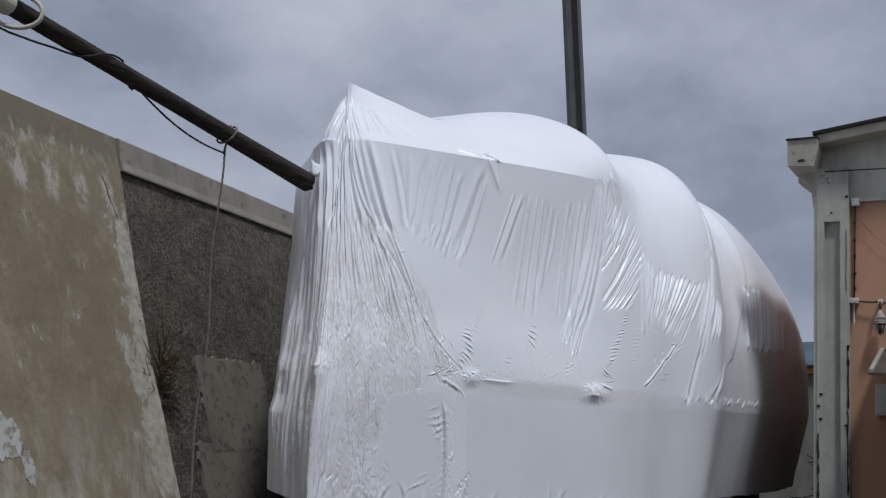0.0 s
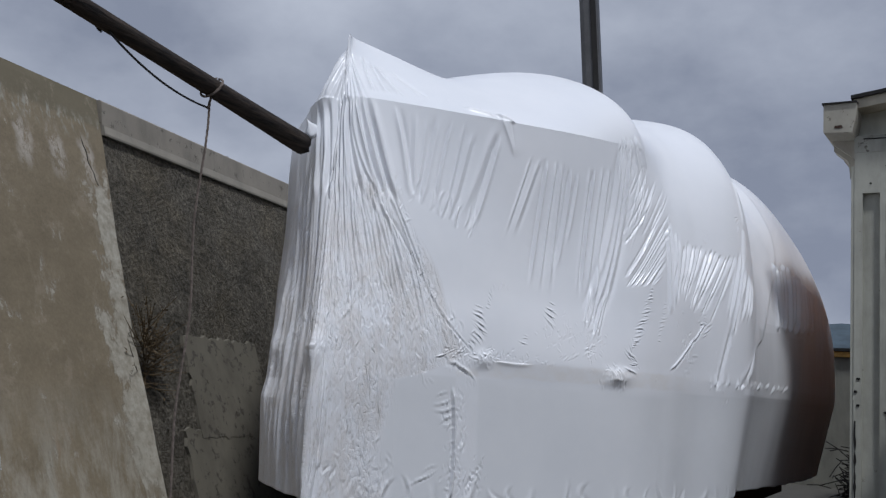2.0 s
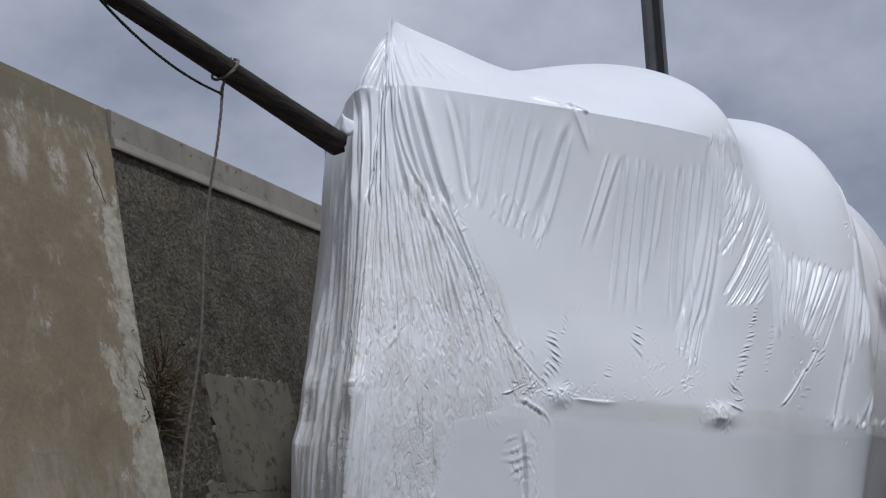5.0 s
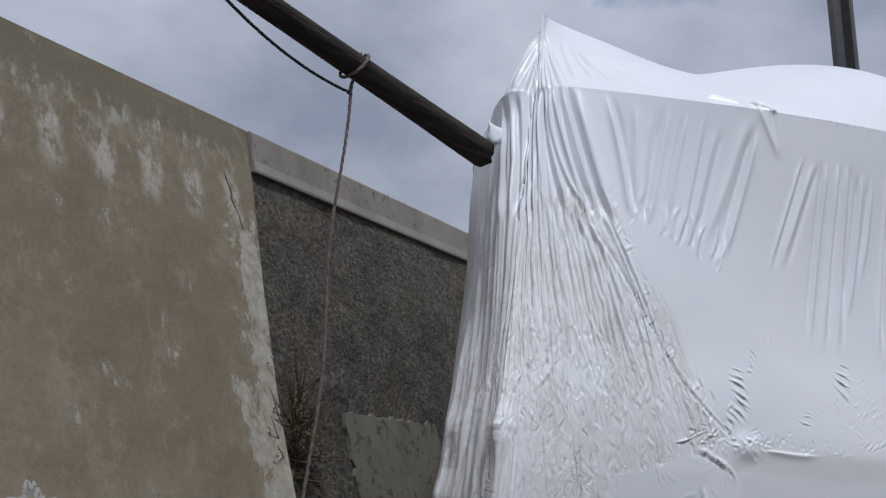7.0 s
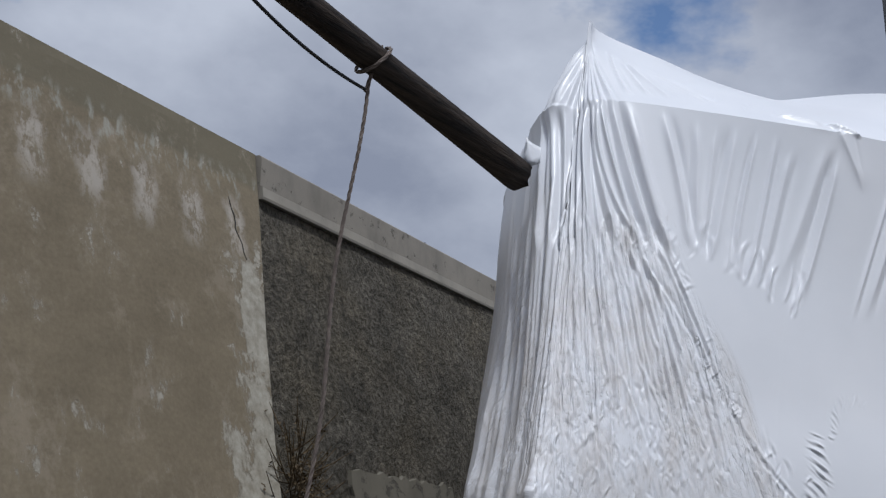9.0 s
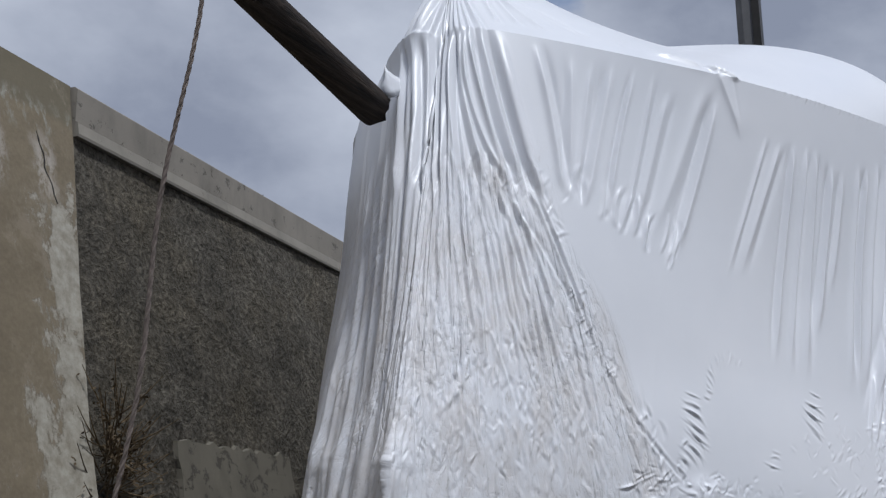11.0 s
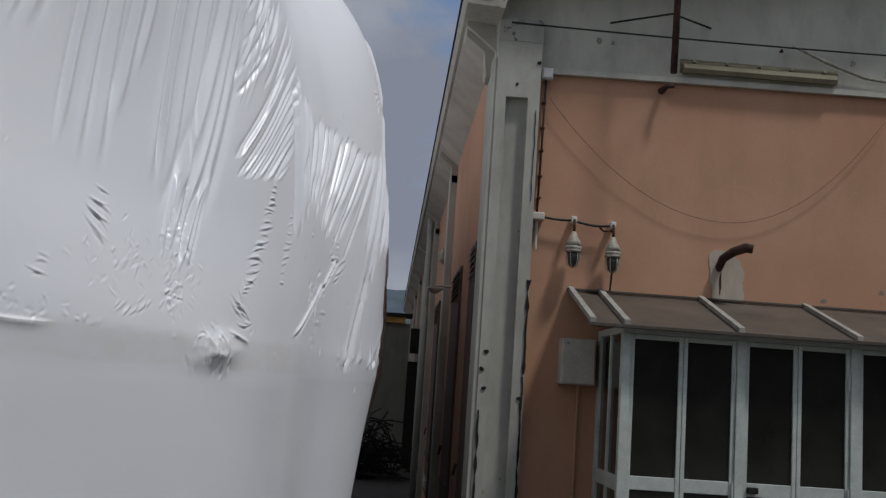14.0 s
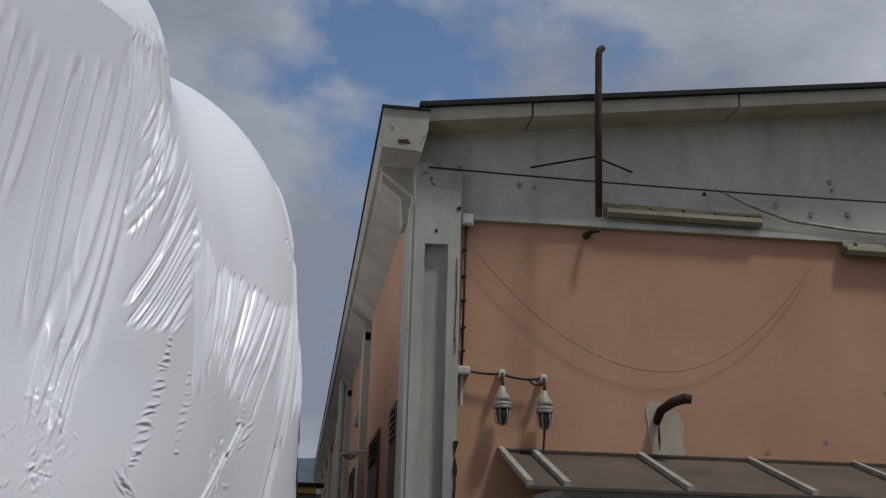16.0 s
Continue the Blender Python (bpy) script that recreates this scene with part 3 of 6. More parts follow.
for a, b in ((-0.70, 0.13), (0.135, 1.76), (1.765, 3.4), (3.405, 5.0), (5.005, 9.0)):
    bm = prism([(a, roof_z(a) - 0.06), (b - 0.012, roof_z(b) - 0.06), (b - 0.012, roof_z(b) + 0.045), (a, roof_z(a) + 0.045)], "y", 11.70, 12.4)
    hpart("eaves_board", bm, SOFFIT)
hpart("roof", prism([(-0.72, roof_z(-0.72) + 0.047), (9.2, roof_z(9.2) + 0.047), (9.2, roof_z(9.2) + 0.085), (-0.72, roof_z(-0.72) + 0.085)], "y", 11.66, END), DARK, "thin black roof edge")
bm = prism([(-0.985, 4.62), (-0.70, 4.60), (-0.66, 4.78), (-0.655, 4.92), (-0.985, 4.92)], "y", 11.62, END)
hpart("eaves_gutter", bm, GUTTER, "stained white concrete box gutter")
hpart("gutter_cap", box(-1.0, -0.65, 11.60, END, 4.92, 4.938), DARK)
hpart("eaves_soffit", prism([(-0.955, 4.616), (-0.955, 4.585), (-0.72, 4.40), (-0.722, 4.616)], "y", 12.0, END), SIDE_SOFFIT, "brown stained soffit")

# corner pilaster with a sunk panel, and its cap
pil = hpart("pilaster", box(-0.71, -0.37, 11.93, 12.0, -0.1, 4.62, 0.01), WHITE_FLAKE, "flaking white corner pilaster with a sunk panel")
bm = bmesh.new()
for x0, x1, z0, z1 in ((-0.71, -0.63, -0.1, 4.62), (-0.46, -0.37, -0.1, 4.62), (-0.63, -0.46, 4.0, 4.62)):
    box(x0, x1, 11.87, 11.935, z0, z1, 0.0, bm)
hpart("pilaster_face", bm, WHITE_FLAKE)
hpart("pilaster_return", box(-0.745, -0.705, 11.88, 12.32, -0.1, 4.3, 0.008), WHITE_FLAKE)
hpart("pilaster_hole", lathe([(0.012, 0), (0.012, 0.004)], (0, 0, 0), 10), DARK)
bpy.data.objects["pilaster_hole"].matrix_local = Matrix.Translation((-0.55, -0.131, 4.1)) @ Matrix.Rotation(radians(90), 4, "X") @ Matrix.Translation((0, 12, 0))


def crack(x, z0, z1, seed, wide=0.014):
    """A jagged dark gap down an edge where the plaster has broken away."""
    left, right = [], []
    n = int((z1 - z0) / 0.05)
    for k in range(n + 1):
        z = z0 + (z1 - z0) * k / n
        j = 0.012 * noise.noise(Vector((z * 7, seed, 0)))
        w = max(0.003, wide * (0.6 + 1.2 * noise.noise(Vector((z * 11, seed, 5)))))
        left.append((x + j - w / 2, z))
        right.append((x + j + w / 2, z))
    return hpart("crack", prism(left + right[::-1], "y", 11.862, 11.87), DARK)


crack(-0.378, 1.9, 2.6, 1.0, 0.028)
crack(-0.385, 0.3, 1.88, 2.0, 0.022)
crack(-0.692, 0.4, 1.62, 3.0, 0.026)
crack(-0.395, 3.2, 3.9, 4.0, 0.005)
for k, (x, z) in enumerate(((-0.665, 1.78), (-0.66, 2.05), (-0.39, 4.28), (-0.69, 1.92), (-0.40, 1.72))):
    hpart("chip", prism([(x + u, z + v) for u, v in ragged(0.035, 0.03, k + 60, 16)], "y", 11.863, 11.87), DARK)
for k, (x, z) in enumerate(((2.238, 2.498), (2.66, 2.413), (2.383, 2.717), (1.93, 2.62), (2.9, 3.1))):
    hpart("plaster_chip", prism([(x + u, z + v) for u, v in ragged(0.045, 0.03, k + 140, 20)], "y", 11.998, 12.0), LEDGE)
hpart("pilaster_cap", box(-0.713, -0.367, 11.866, 11.94, 4.44, 4.623, 0.003), LICHEN, "stained cap block")
hpart("gutter_stain", prism([(-0.83 + u, 4.67 + v) for u, v in ragged(0.10, 0.03, 79)], "y", 11.615, 11.62), RUST)


def corbel(y):
    bm = prism([(-0.95, 4.60), (-0.95, 4.52), (-0.80, 4.40), (-0.78, 4.2), (-0.715, 4.2), (-0.715, 4.60)], "y", y, y + 0.22)
    return hpart("corbel", bm, GUTTER)


for k in range(7):
    corbel(12.06 + 4.2 * k)
    if k:
        hpart("side_pilaster", box(-0.80, -0.70, 12.06 + 4.2 * k, 12.40 + 4.2 * k, -0.1, 4.3, 0.01), WHITE_FLAKE)


def shutter(y0, y1, z0, z1):
    """A tall boarded shutter with short banks of slats at head and foot."""
    frame_ob = hpart("shutter", box(-0.745, -0.70, y0, y1, z0, z1, 0.004), SHUTTER, "faded brown shutter with pale slats at head and foot")
    for k in range(8):
        z = z1 - 0.06 - 0.05 * k if k < 5 else z0 + 0.22 - 0.05 * (k - 5)
        bm = prism([(-0.765, z - 0.02), (-0.744, z + 0.014), (-0.744, z + 0.022), (-0.77, z - 0.012)], "y", y0 + 0.05, y1 - 0.05)
        hpart("slat", bm, CHALKY, parent=frame_ob)
    hpart("batten", box(-0.757, -0.744, y0 + 0.03, y1 - 0.03, z0 + 0.5, z0 + 0.58, 0.003), SHUTTER, parent=frame_ob)
    hpart("stay", tube([(-0.76, y1 - 0.06, z0 + 0.9), (-0.78, y1 - 0.06, z0 + 0.8)], 0.012, 8), RUST, parent=frame_ob)
    return frame_ob


for k in range(4):
    shutter(12.42 + 4.2 * k, 12.95 + 4.2 * k, 0.25, 2.95)
    shutter(14.15 + 4.2 * k, 15.35 + 4.2 * k, 0.25, 2.95)

# ---- glazed porch against the gable ----
porch = thing("glazed_porch", (0.25, 11.2, 0), "glazed aluminium porch with dark panes under a brown sheet roof", "porch", "structure")


def ppart(name, bm, material, label="", parent=None, smooth=False):
    bmesh.ops.translate(bm, verts=bm.verts, vec=(-0.25, -11.2, 0))
    return part(name, bm, material, parent or porch, label, smooth)


POSTS = [0.22, 1.01, 1.80, 2.59, 3.38, 4.17]
FACE = 11.2
for x in POSTS:
    ppart("post", box(x - 0.03, x + 0.03, FACE - 0.02, FACE + 0.04, 0, 2.215, 0.005), ALU)
ppart("head_rail", box(0.19, 4.20, FACE - 0.025, FACE + 0.045, 2.215, 2.265, 0.005), ALU)
ppart("side_head_rail", box(0.19, 0.25, FACE + 0.046, 11.99, 2.215, 2.265, 0.005), ALU)
ppart("side_post", box(0.19, 0.24, 11.90, 11.985, 0, 2.215, 0.005), ALU)
ppart("side_mullion", box(0.195, 0.235, 11.56, 11.60, 0, 2.215, 0.005), ALU)
ppart("side_mid_rail", box(0.197, 0.233, FACE + 0.046, 11.90, 1.16, 1.26, 0.005), ALU)
ppart("side_pane", box(0.212, 0.218, FACE + 0.046, 11.90, 0.0, 2.21), PANE)
for a, b in zip(POSTS, POSTS[1:]):
    for c, e in ((a + 0.03, (a + b) / 2), ((a + b) / 2, b - 0.03)):
        leaf = ppart("door_leaf", box(c + 0.002, e - 0.002, FACE, FACE + 0.025, 1.18, 1.27, 0.004), ALU, "dull aluminium casement with dark glass")
        for x0, x1, z0, z1 in ((c + 0.002, c + 0.03, 0.05, 2.212), (e - 0.03, e - 0.002, 0.05, 2.212), (c + 0.03, e - 0.03, 2.18, 2.212), (c + 0.03, e - 0.03, 0.05, 0.16)):
            ppart("stile", box(x0, x1, FACE - 0.005, FACE + 0.03, z0, z1, 0.004), ALU, parent=leaf)
        for z0, z1 in ((0.16, 1.18), (1.27, 2.18)):
            ppart("pane", box(c + 0.028, e - 0.028, FACE + 0.01, FACE + 0.016, z0, z1), PANE, parent=leaf)
    for z in (0.4, 1.22, 1.98):
        ppart("hinge", tube([(b - 0.042, FACE - 0.015, z - 0.05), (b - 0.042, FACE - 0.015, z + 0.05)], 0.008, 8), ALU)
ppart("latch", box(1.07, 1.14, FACE - 0.04, FACE, 1.205, 1.245, 0.006), DARK)
# the lean-to sheet: one pitch from the wall down to the front
ppart("canopy_sheet", prism([(11.09, 2.255), (12.0, 2.545), (12.0, 2.556), (11.09, 2.266)], "x", -0.05, 4.3), CANOPY, "brown weathered roofing sheet")
for x in (-0.04, 0.19, 0.965, 1.775, 2.58, 3.38, 4.18):
    ppart("canopy_rib", prism([(11.06, 2.26), (11.99, 2.556), (11.99, 2.59), (11.06, 2.294)], "x", x - 0.02, x + 0.02), CHALKY)
ppart("canopy_front_trim", box(-0.07, 4.32, 11.055, 11.085, 2.238, 2.264, 0.004), CANOPY)
ppart("canopy_wall_trim", box(-0.07, 4.32, 11.965, 11.99, 2.556, 2.575, 0.004), CANOPY)
# ceiling and backing slab in black: the porch's inner shade put into colour
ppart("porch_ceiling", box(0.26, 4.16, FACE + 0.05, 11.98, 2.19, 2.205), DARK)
ppart("painted_inside_shade", box(0.27, 4.15, 11.93, 11.985, 0.0, 2.18), DARK)
ppart("end_wall", box(4.17, 4.2, FACE + 0.046, 11.99, 0.0, 2.215), ALU)

# ---- fittings on the gable ----
def fitting(name, place, label, category):
    return thing(name, place, label, category)


def fpart(owner, name, bm, material, label="", smooth=False):
    bmesh.ops.translate(bm, verts=bm.verts, vec=-owner.location)
    return part(name, bm, material, owner, label, smooth)


jb = fitting("junction_box", (-0.31, 12, 4.23), "small square white junction box on the pink wall", "junction box")
fpart(jb, "box", box(-0.355, -0.265, 11.94, 12.0, 4.185, 4.275, 0.008), WHITE_PLASTIC)
fpart(jb, "lid", box(-0.345, -0.275, 11.932, 11.94, 4.195, 4.265, 0.004), WHITE_PLASTIC)
conduit = fitting("rusty_conduit", (-0.325, 12, 3.1), "thin rusty conduit with clips running down the wall", "conduit")
fpart(conduit, "pipe", tube([(-0.315, 11.975, 4.185), (-0.32, 11.975, 3.7), (-0.33, 11.975, 3.13)], 0.009), RUST, smooth=True)
for z in (4.0, 3.8, 3.62, 3.42, 3.25):
    fpart(conduit, "clip", box(-0.337, -0.306, 11.962, 12.0, z - 0.008, z + 0.008, 0.003), RUST)
lead = fitting("lamp_lead", (0, 12, 3.1), "black cable looped between the two caged lamps", "cable")
fpart(lead, "cable", tube(sag((-0.33, 11.95, 3.11), (-0.05, 11.94, 3.09), 0.012, 10) + sag((-0.05, 11.94, 3.09), (0.25, 11.94, 3.07), 0.02, 10)[1:], 0.009, 8), CABLE, smooth=True)
fpart(lead, "terminal", box(-0.385, -0.275, 11.91, 12.0, 3.07, 3.13, 0.012), GREY_PLASTIC)
fpart(lead, "stub_pipe", tube([(-0.33, 11.96, 3.07), (-0.33, 11.96, 2.85)], 0.012), GREY_PLASTIC)


def caged_lamp(x, z, rod):
    lamp = fitting("caged_lamp", (x, 11.92, z), "grey bulkhead lamp with a dusty jar glass in a wire cage", "lamp")
    fpart(lamp, "mount", box(x - 0.02, x + 0.02, 11.90, 12.0, z - 0.02, z + 0.025, 0.006), WHITE_PLASTIC)
    fpart(lamp, "stem", tube([(x, 11.90, z), (x, 11.89, z - 0.06), (x, 11.89, z - 0.11)], 0.011, 8), RUST, smooth=True)
    c = z - 0.255
    fpart(lamp, "cap", lathe([(0.056, 0.05), (0.05, 0.085), (0.03, 0.115), (0.018, 0.155), (0.012, 0.16)], (x, 11.89, c), 18), LAMP_GREY, smooth=True)
    fpart(lamp, "collar", lathe([(0.05, 0.0), (0.062, 0.006), (0.062, 0.016), (0.056, 0.02), (0.062, 0.028), (0.062, 0.044), (0.05, 0.05)], (x, 11.89, c), 18), LAMP_GREY, smooth=True)
    fpart(lamp, "glass", lathe([(0.012, -0.105), (0.034, -0.09), (0.044, -0.04), (0.045, 0.0)], (x, 11.89, c), 18), LAMP_GLASS, smooth=True)
    for k in range(6):
        a = math.pi * k / 3
        pts = [(x + r * math.cos(a), 11.89 + r * math.sin(a), c + h) for r, h in ((0.052, 0.0), (0.053, -0.05), (0.042, -0.095), (0.0, -0.115))]
        fpart(lamp, "cage_wire", tube(pts, 0.0035, 6), LAMP_GREY, smooth=True)
    if rod:
        fpart(lamp, "rod", tube([(x, 11.89, z - 0.365), (x, 11.93, z - 0.50)], 0.008, 8), RUST)
        fpart(lamp, "bracket", tube([(x - 0.09, 11.96, z - 0.02), (x - 0.07, 11.92, z - 0.05), (x, 11.90, z - 0.05)], 0.008, 8), RUST, smooth=True)
    return lamp


caged_lamp(-0.05, 3.09, False)
caged_lamp(0.25, 3.07, True)

stub = fitting("iron_stub", (0.61, 12, 4.19), "short rusty iron stub with a rust streak below", "bracket")
fpart(stub, "bar", tube([(0.60, 12.0, 4.18), (0.62, 11.90, 4.19), (0.67, 11.87, 4.185)], [0.03, 0.02, 0.014], 8), RUST)

flue = fitting("rusty_flue_pipe", (0.60, 11.6, 4.2), "slim rusty pipe rising past the roof edge", "pipe")
fpart(flue, "pipe", tube([(0.585, 11.6, 4.20), (0.60, 11.6, 5.0), (0.612, 11.6, 5.47), (0.62, 11.6, 5.53), (0.65, 11.61, 5.56)], 0.026, 12), RUST, smooth=True)
fpart(flue, "brace", tube([(0.59, 11.6, 4.665), (0.17, 11.97, 4.69)], 0.008, 8), DARK)
fpart(flue, "brace", tube([(0.59, 11.6, 4.65), (0.97, 11.97, 4.715)], 0.008, 8), DARK)

spout = fitting("rusty_spout", (1.1, 12, 2.9), "bent rusty overflow spout in a pale cement patch", "spout")
fpart(spout, "pipe", tube([(1.10, 12.02, 2.80), (1.11, 11.93, 2.88), (1.17, 11.86, 2.93), (1.24, 11.80, 2.955), (1.285, 11.78, 2.945)], [0.030, 0.033, 0.036, 0.038, 0.034], 12), RUST, smooth=True)
bm = bmesh.new()
ring = []
for k in range(72):
    a = 2 * math.pi * k / 72
    m = (abs(math.cos(a) / 0.13) ** 4 + abs(math.sin(a) / 0.20) ** 4) ** -0.25
    m *= 1 + 0.16 * noise.fractal(Vector((1.6 * math.cos(a), 1.6 * math.sin(a), 2.0)), 0.9, 2.1, 5)
    ring.append((1.165 + m * math.cos(a) - 0.1 * m * math.sin(a), 2.735 + m * math.sin(a)))
fpart(spout, "rust_run", prism([(1.115 + u, 2.70 + v) for u, v in ragged(0.014, 0.16, 131)], "y", 11.990, 11.994), RUST)
fpart(spout, "cement_patch", prism(ring, "y", 11.994, 12.0), SPLASH, "pale cement patch")


def tube_light(x0, x1, z):
    """A weatherproof twin-tube fitting tilted down from the wall."""
    n = fitting("tube_light", ((x0 + x1) / 2, 12, z), "long weatherproof tube light with a yellowed cover", "lamp")
    bm = prism([(12.0, z + 0.11), (11.97, z + 0.12), (11.94, z + 0.09), (11.93, z + 0.06), (11.975, z + 0.01), (12.0, z + 0.01)], "x", x0, x1)
    fpart(n, "housing", bm, TUBE_COVER)
    bm = prism([(11.945, z + 0.085), (11.918, z + 0.065), (11.906, z + 0.03), (11.918, z - 0.005), (11.97, z + 0.004)], "x", x0 + 0.015, x1 - 0.015)
    fpart(n, "cover", bm, TUBE_COVER, "yellowed ribbed cover")
    k = 0.1
    while k < x1 - x0:
        fpart(n, "clip", box(x0 + k - 0.012, x0 + k + 0.012, 11.916, 11.95, z + 0.085, z + 0.10, 0.003), LAMP_GREY)
        k += 0.26
    return n


tube_light(0.735, 1.99, 4.325)
tube_light(2.64, 3.91, 4.155)


def cable(name, pts, r, label, mat=CABLE):
    c = fitting(name, pts[0], label, "cable")
    return fpart(c, "strand", tube(pts, r, 6), mat, smooth=True) and c


cable("power_cable", sag((-0.62, 11.86, 4.585), (4.6, 11.9, 4.63), 0.03), 0.007, "dark cable strung along the frieze")
cable("feed_cable", [(1.6, 11.88, 4.595), (1.9, 11.92, 4.49), (2.21, 11.94, 4.40), (2.67, 11.94, 4.36), (3.0, 11.94, 4.35), (3.6, 11.94, 4.33)], 0.013, "grey feed cable sloping down to the second light", LAMP_GREY)
cable("slack_wire", [(x, 11.958, 3.165 + (0.445 if x < 1.12 else 0.566) * (x - 1.12) ** 2) for x in [-0.28 + 2.66 * k / 40 for k in range(41)]], 0.0024, "thin slack wire looped across the pink wall", PAINTED_WIRE)

meter = fitting("meter_box", (0.03, 12, 1.85), "plain grey meter box on the pink wall", "meter box")
fpart(meter, "box", box(-0.105, 0.155, 11.86, 12.0, 1.85, 2.19, 0.008), GREY_PLASTIC)
fpart(meter, "door", box(-0.095, 0.145, 11.85, 11.862, 1.86, 2.18, 0.004), GREY_PLASTIC)
fpart(meter, "lock", lathe([(0.012, 0), (0.012, 0.006)], (-0.06, 11.848, 2.15), 10), DARK)
fpart(meter, "conduit", tube([(0.05, 11.97, 1.85), (0.045, 11.97, 0.0)], 0.012, 8), PINK)

for k, (x, z) in enumerate(((0.086, 4.535), (0.20, 4.53), (2.59, 4.755), (1.546, 4.577), (2.41, 4.474), (2.125, 4.525), (2.72, 4.495), (2.606, 4.692))):
    anchor = fitting("anchor_plate", (x, 11.97, z), "small corroded anchor plate on the frieze", "bracket")
    fpart(anchor, "plate", prism([(x + u, z + v) for u, v in ragged(0.028 if k in (1, 3, 7) else 0.042, 0.03 if k in (1, 3, 7) else 0.045, k + 120, 20)], "y", 11.966, 11.976), RUST if k == 3 else CHALKY)
tagged(bpy.data.objects["anchor_plate"], group="anchor plates on the frieze")

# ---- the wrapped boat ----
STATIONS = [
    # seam x, y; rail x, y, z; crown x, y, z; roof swell, hardness of the rail, fullness of the shoulder
    (-3.60, 6.57, -3.95, 7.13, 3.97, -4.06, 7.31, 4.62, 0.00, 1.0, 2.70),
    (-3.42, 6.83, -3.70, 7.16, 3.97, -4.08, 7.55, 4.63, 0.00, 1.0, 2.70),
    (-2.80, 7.69, -2.76, 8.00, 3.90, -3.70, 8.25, 4.48, 0.20, 1.0, 2.70),
    (-2.07, 8.81, -2.19, 8.99, 3.92, -4.29, 9.78, 4.99, 0.90, 1.0, 2.70),
    (-1.85, 9.35, -2.00, 9.40, 3.83, -4.23, 10.6, 4.68, 1.05, 0.65, 2.80),
    (-1.72, 9.80, -1.85, 9.90, 3.65, -4.15, 11.1, 4.76, 1.00, 0.2, 3.18),
    (-1.43, 10.5, -1.55, 10.6, 3.40, -3.70, 11.5, 4.78, 0.50, 0.0, 3.20),
    (-1.58, 11.5, -1.50, 11.6, 3.40, -4.00, 12.4, 4.88, 0.50, 0.0, 2.50),
    (-1.48, 12.3, -1.50, 12.3, 3.40, -4.11, 13.0, 4.82, 0.50, 0.0, 2.45),
    (-1.44, 13.2, -1.50, 13.2, 3.40, -4.12, 13.7, 4.93, 0.50, 0.0, 2.85),
    (-1.45, 15.0, -1.55, 15.0, 3.40, -4.10, 15.3, 4.75, 0.50, 0.0, 2.65),
    (-1.67, 16.6, -1.70, 16.6, 3.40, -4.03, 16.5, 4.66, 0.50, 0.0, 2.50),
    (-2.09, 17.9, -2.10, 17.8, 3.40, -4.11, 17.4, 4.70, 0.50, 0.0, 2.70),
    (-2.90, 18.9, -2.90, 18.7, 3.20, -4.10, 18.0, 4.40, 0.40, 0.0, 2.60),
    (-4.10, 19.3, -4.10, 19.0, 3.00, -4.10, 18.4, 4.10, 0.20, 0.0, 2.60),
]
SEAM_Z, HEM_Z = 1.90, 0.82


def smooth_rows(rows):
    """A fine curve through the rows (Catmull-Rom), with the way along the seam."""
    rows = np.array(rows, float)
    padded = np.vstack([2 * rows[0] - rows[1], rows, 2 * rows[-1] - rows[-2]])
    t = np.linspace(0, len(rows) - 1 - 1e-9, 3000)
    i, f = t.astype(int), (t % 1)[:, None]
    p0, p1, p2, p3 = (padded[i + k] for k in range(4))
    fine = 0.5 * (2 * p1 + (p2 - p0) * f + (2 * p0 - 5 * p1 + 4 * p2 - p3) * f**2 + (3 * p1 - p0 - 3 * p2 + p3) * f**3)
    return fine, np.r_[0, np.cumsum(np.linalg.norm(np.diff(fine[:, :2], axis=0), axis=1))]


def section(st, v):
    """Points of sections from the hem (v = 0) over the seam (0.2) and the rail (0.6) to the crown (1)."""
    sx, sy, rx, ry, rz, cx, cy, cz, swell, hard, full = (c[:, None] for c in st.T)
    v = v[None, :]
    low, w, a = np.clip(v / 0.2, 0, 1), np.clip((v - 0.2) / 0.4, 0, 1), np.clip((v - 0.6) / 0.4, 0, 1)
    turn = np.clip((v - 0.2) / 0.8, 0, 1) * np.pi / 2
    h, u = 1 - np.clip(np.cos(turn), 0, 1) ** (2 / full), np.clip(np.sin(turn), 0, 1) ** (2 / full)
    out = []
    for seam, rail, crown in ((sx, rx, cx), (sy, ry, cy), (SEAM_Z + 0 * sx, rz, cz)):
        over, dome = swell, np.sin(a * np.pi / 2) if seam is not sx and seam is not sy else 1 - np.cos(a * np.pi / 2)
        roof = rail + (crown - rail) * ((1 - over) * a + over * dome)
        stiff = np.where(v < 0.6, seam * (1 - w) + rail * w, roof)
        soft = seam + (crown - seam) * h
        out.append([stiff, soft])
    out[2][1] = SEAM_Z + (cz - SEAM_Z) * u
    pts = np.stack([hard * stiff + (1 - hard) * soft for stiff, soft in out], -1)
    pts[:, :, 2] = np.where(v < 0.2, HEM_Z + (SEAM_Z - HEM_Z) * low, pts[:, :, 2])
    # the knuckle at the seam is rounded, not a straight fold
    dz, soft_by = pts[:, :, 2] - SEAM_Z, 0.32
    ease = np.where(np.abs(dz) < soft_by, (dz + soft_by) ** 2 / (4 * soft_by) - np.maximum(dz, 0), 0) * hard / (rz - SEAM_Z)
    pts[:, :, 0] += (rx - sx) * ease
    pts[:, :, 1] += (ry - sy) * ease
    return pts


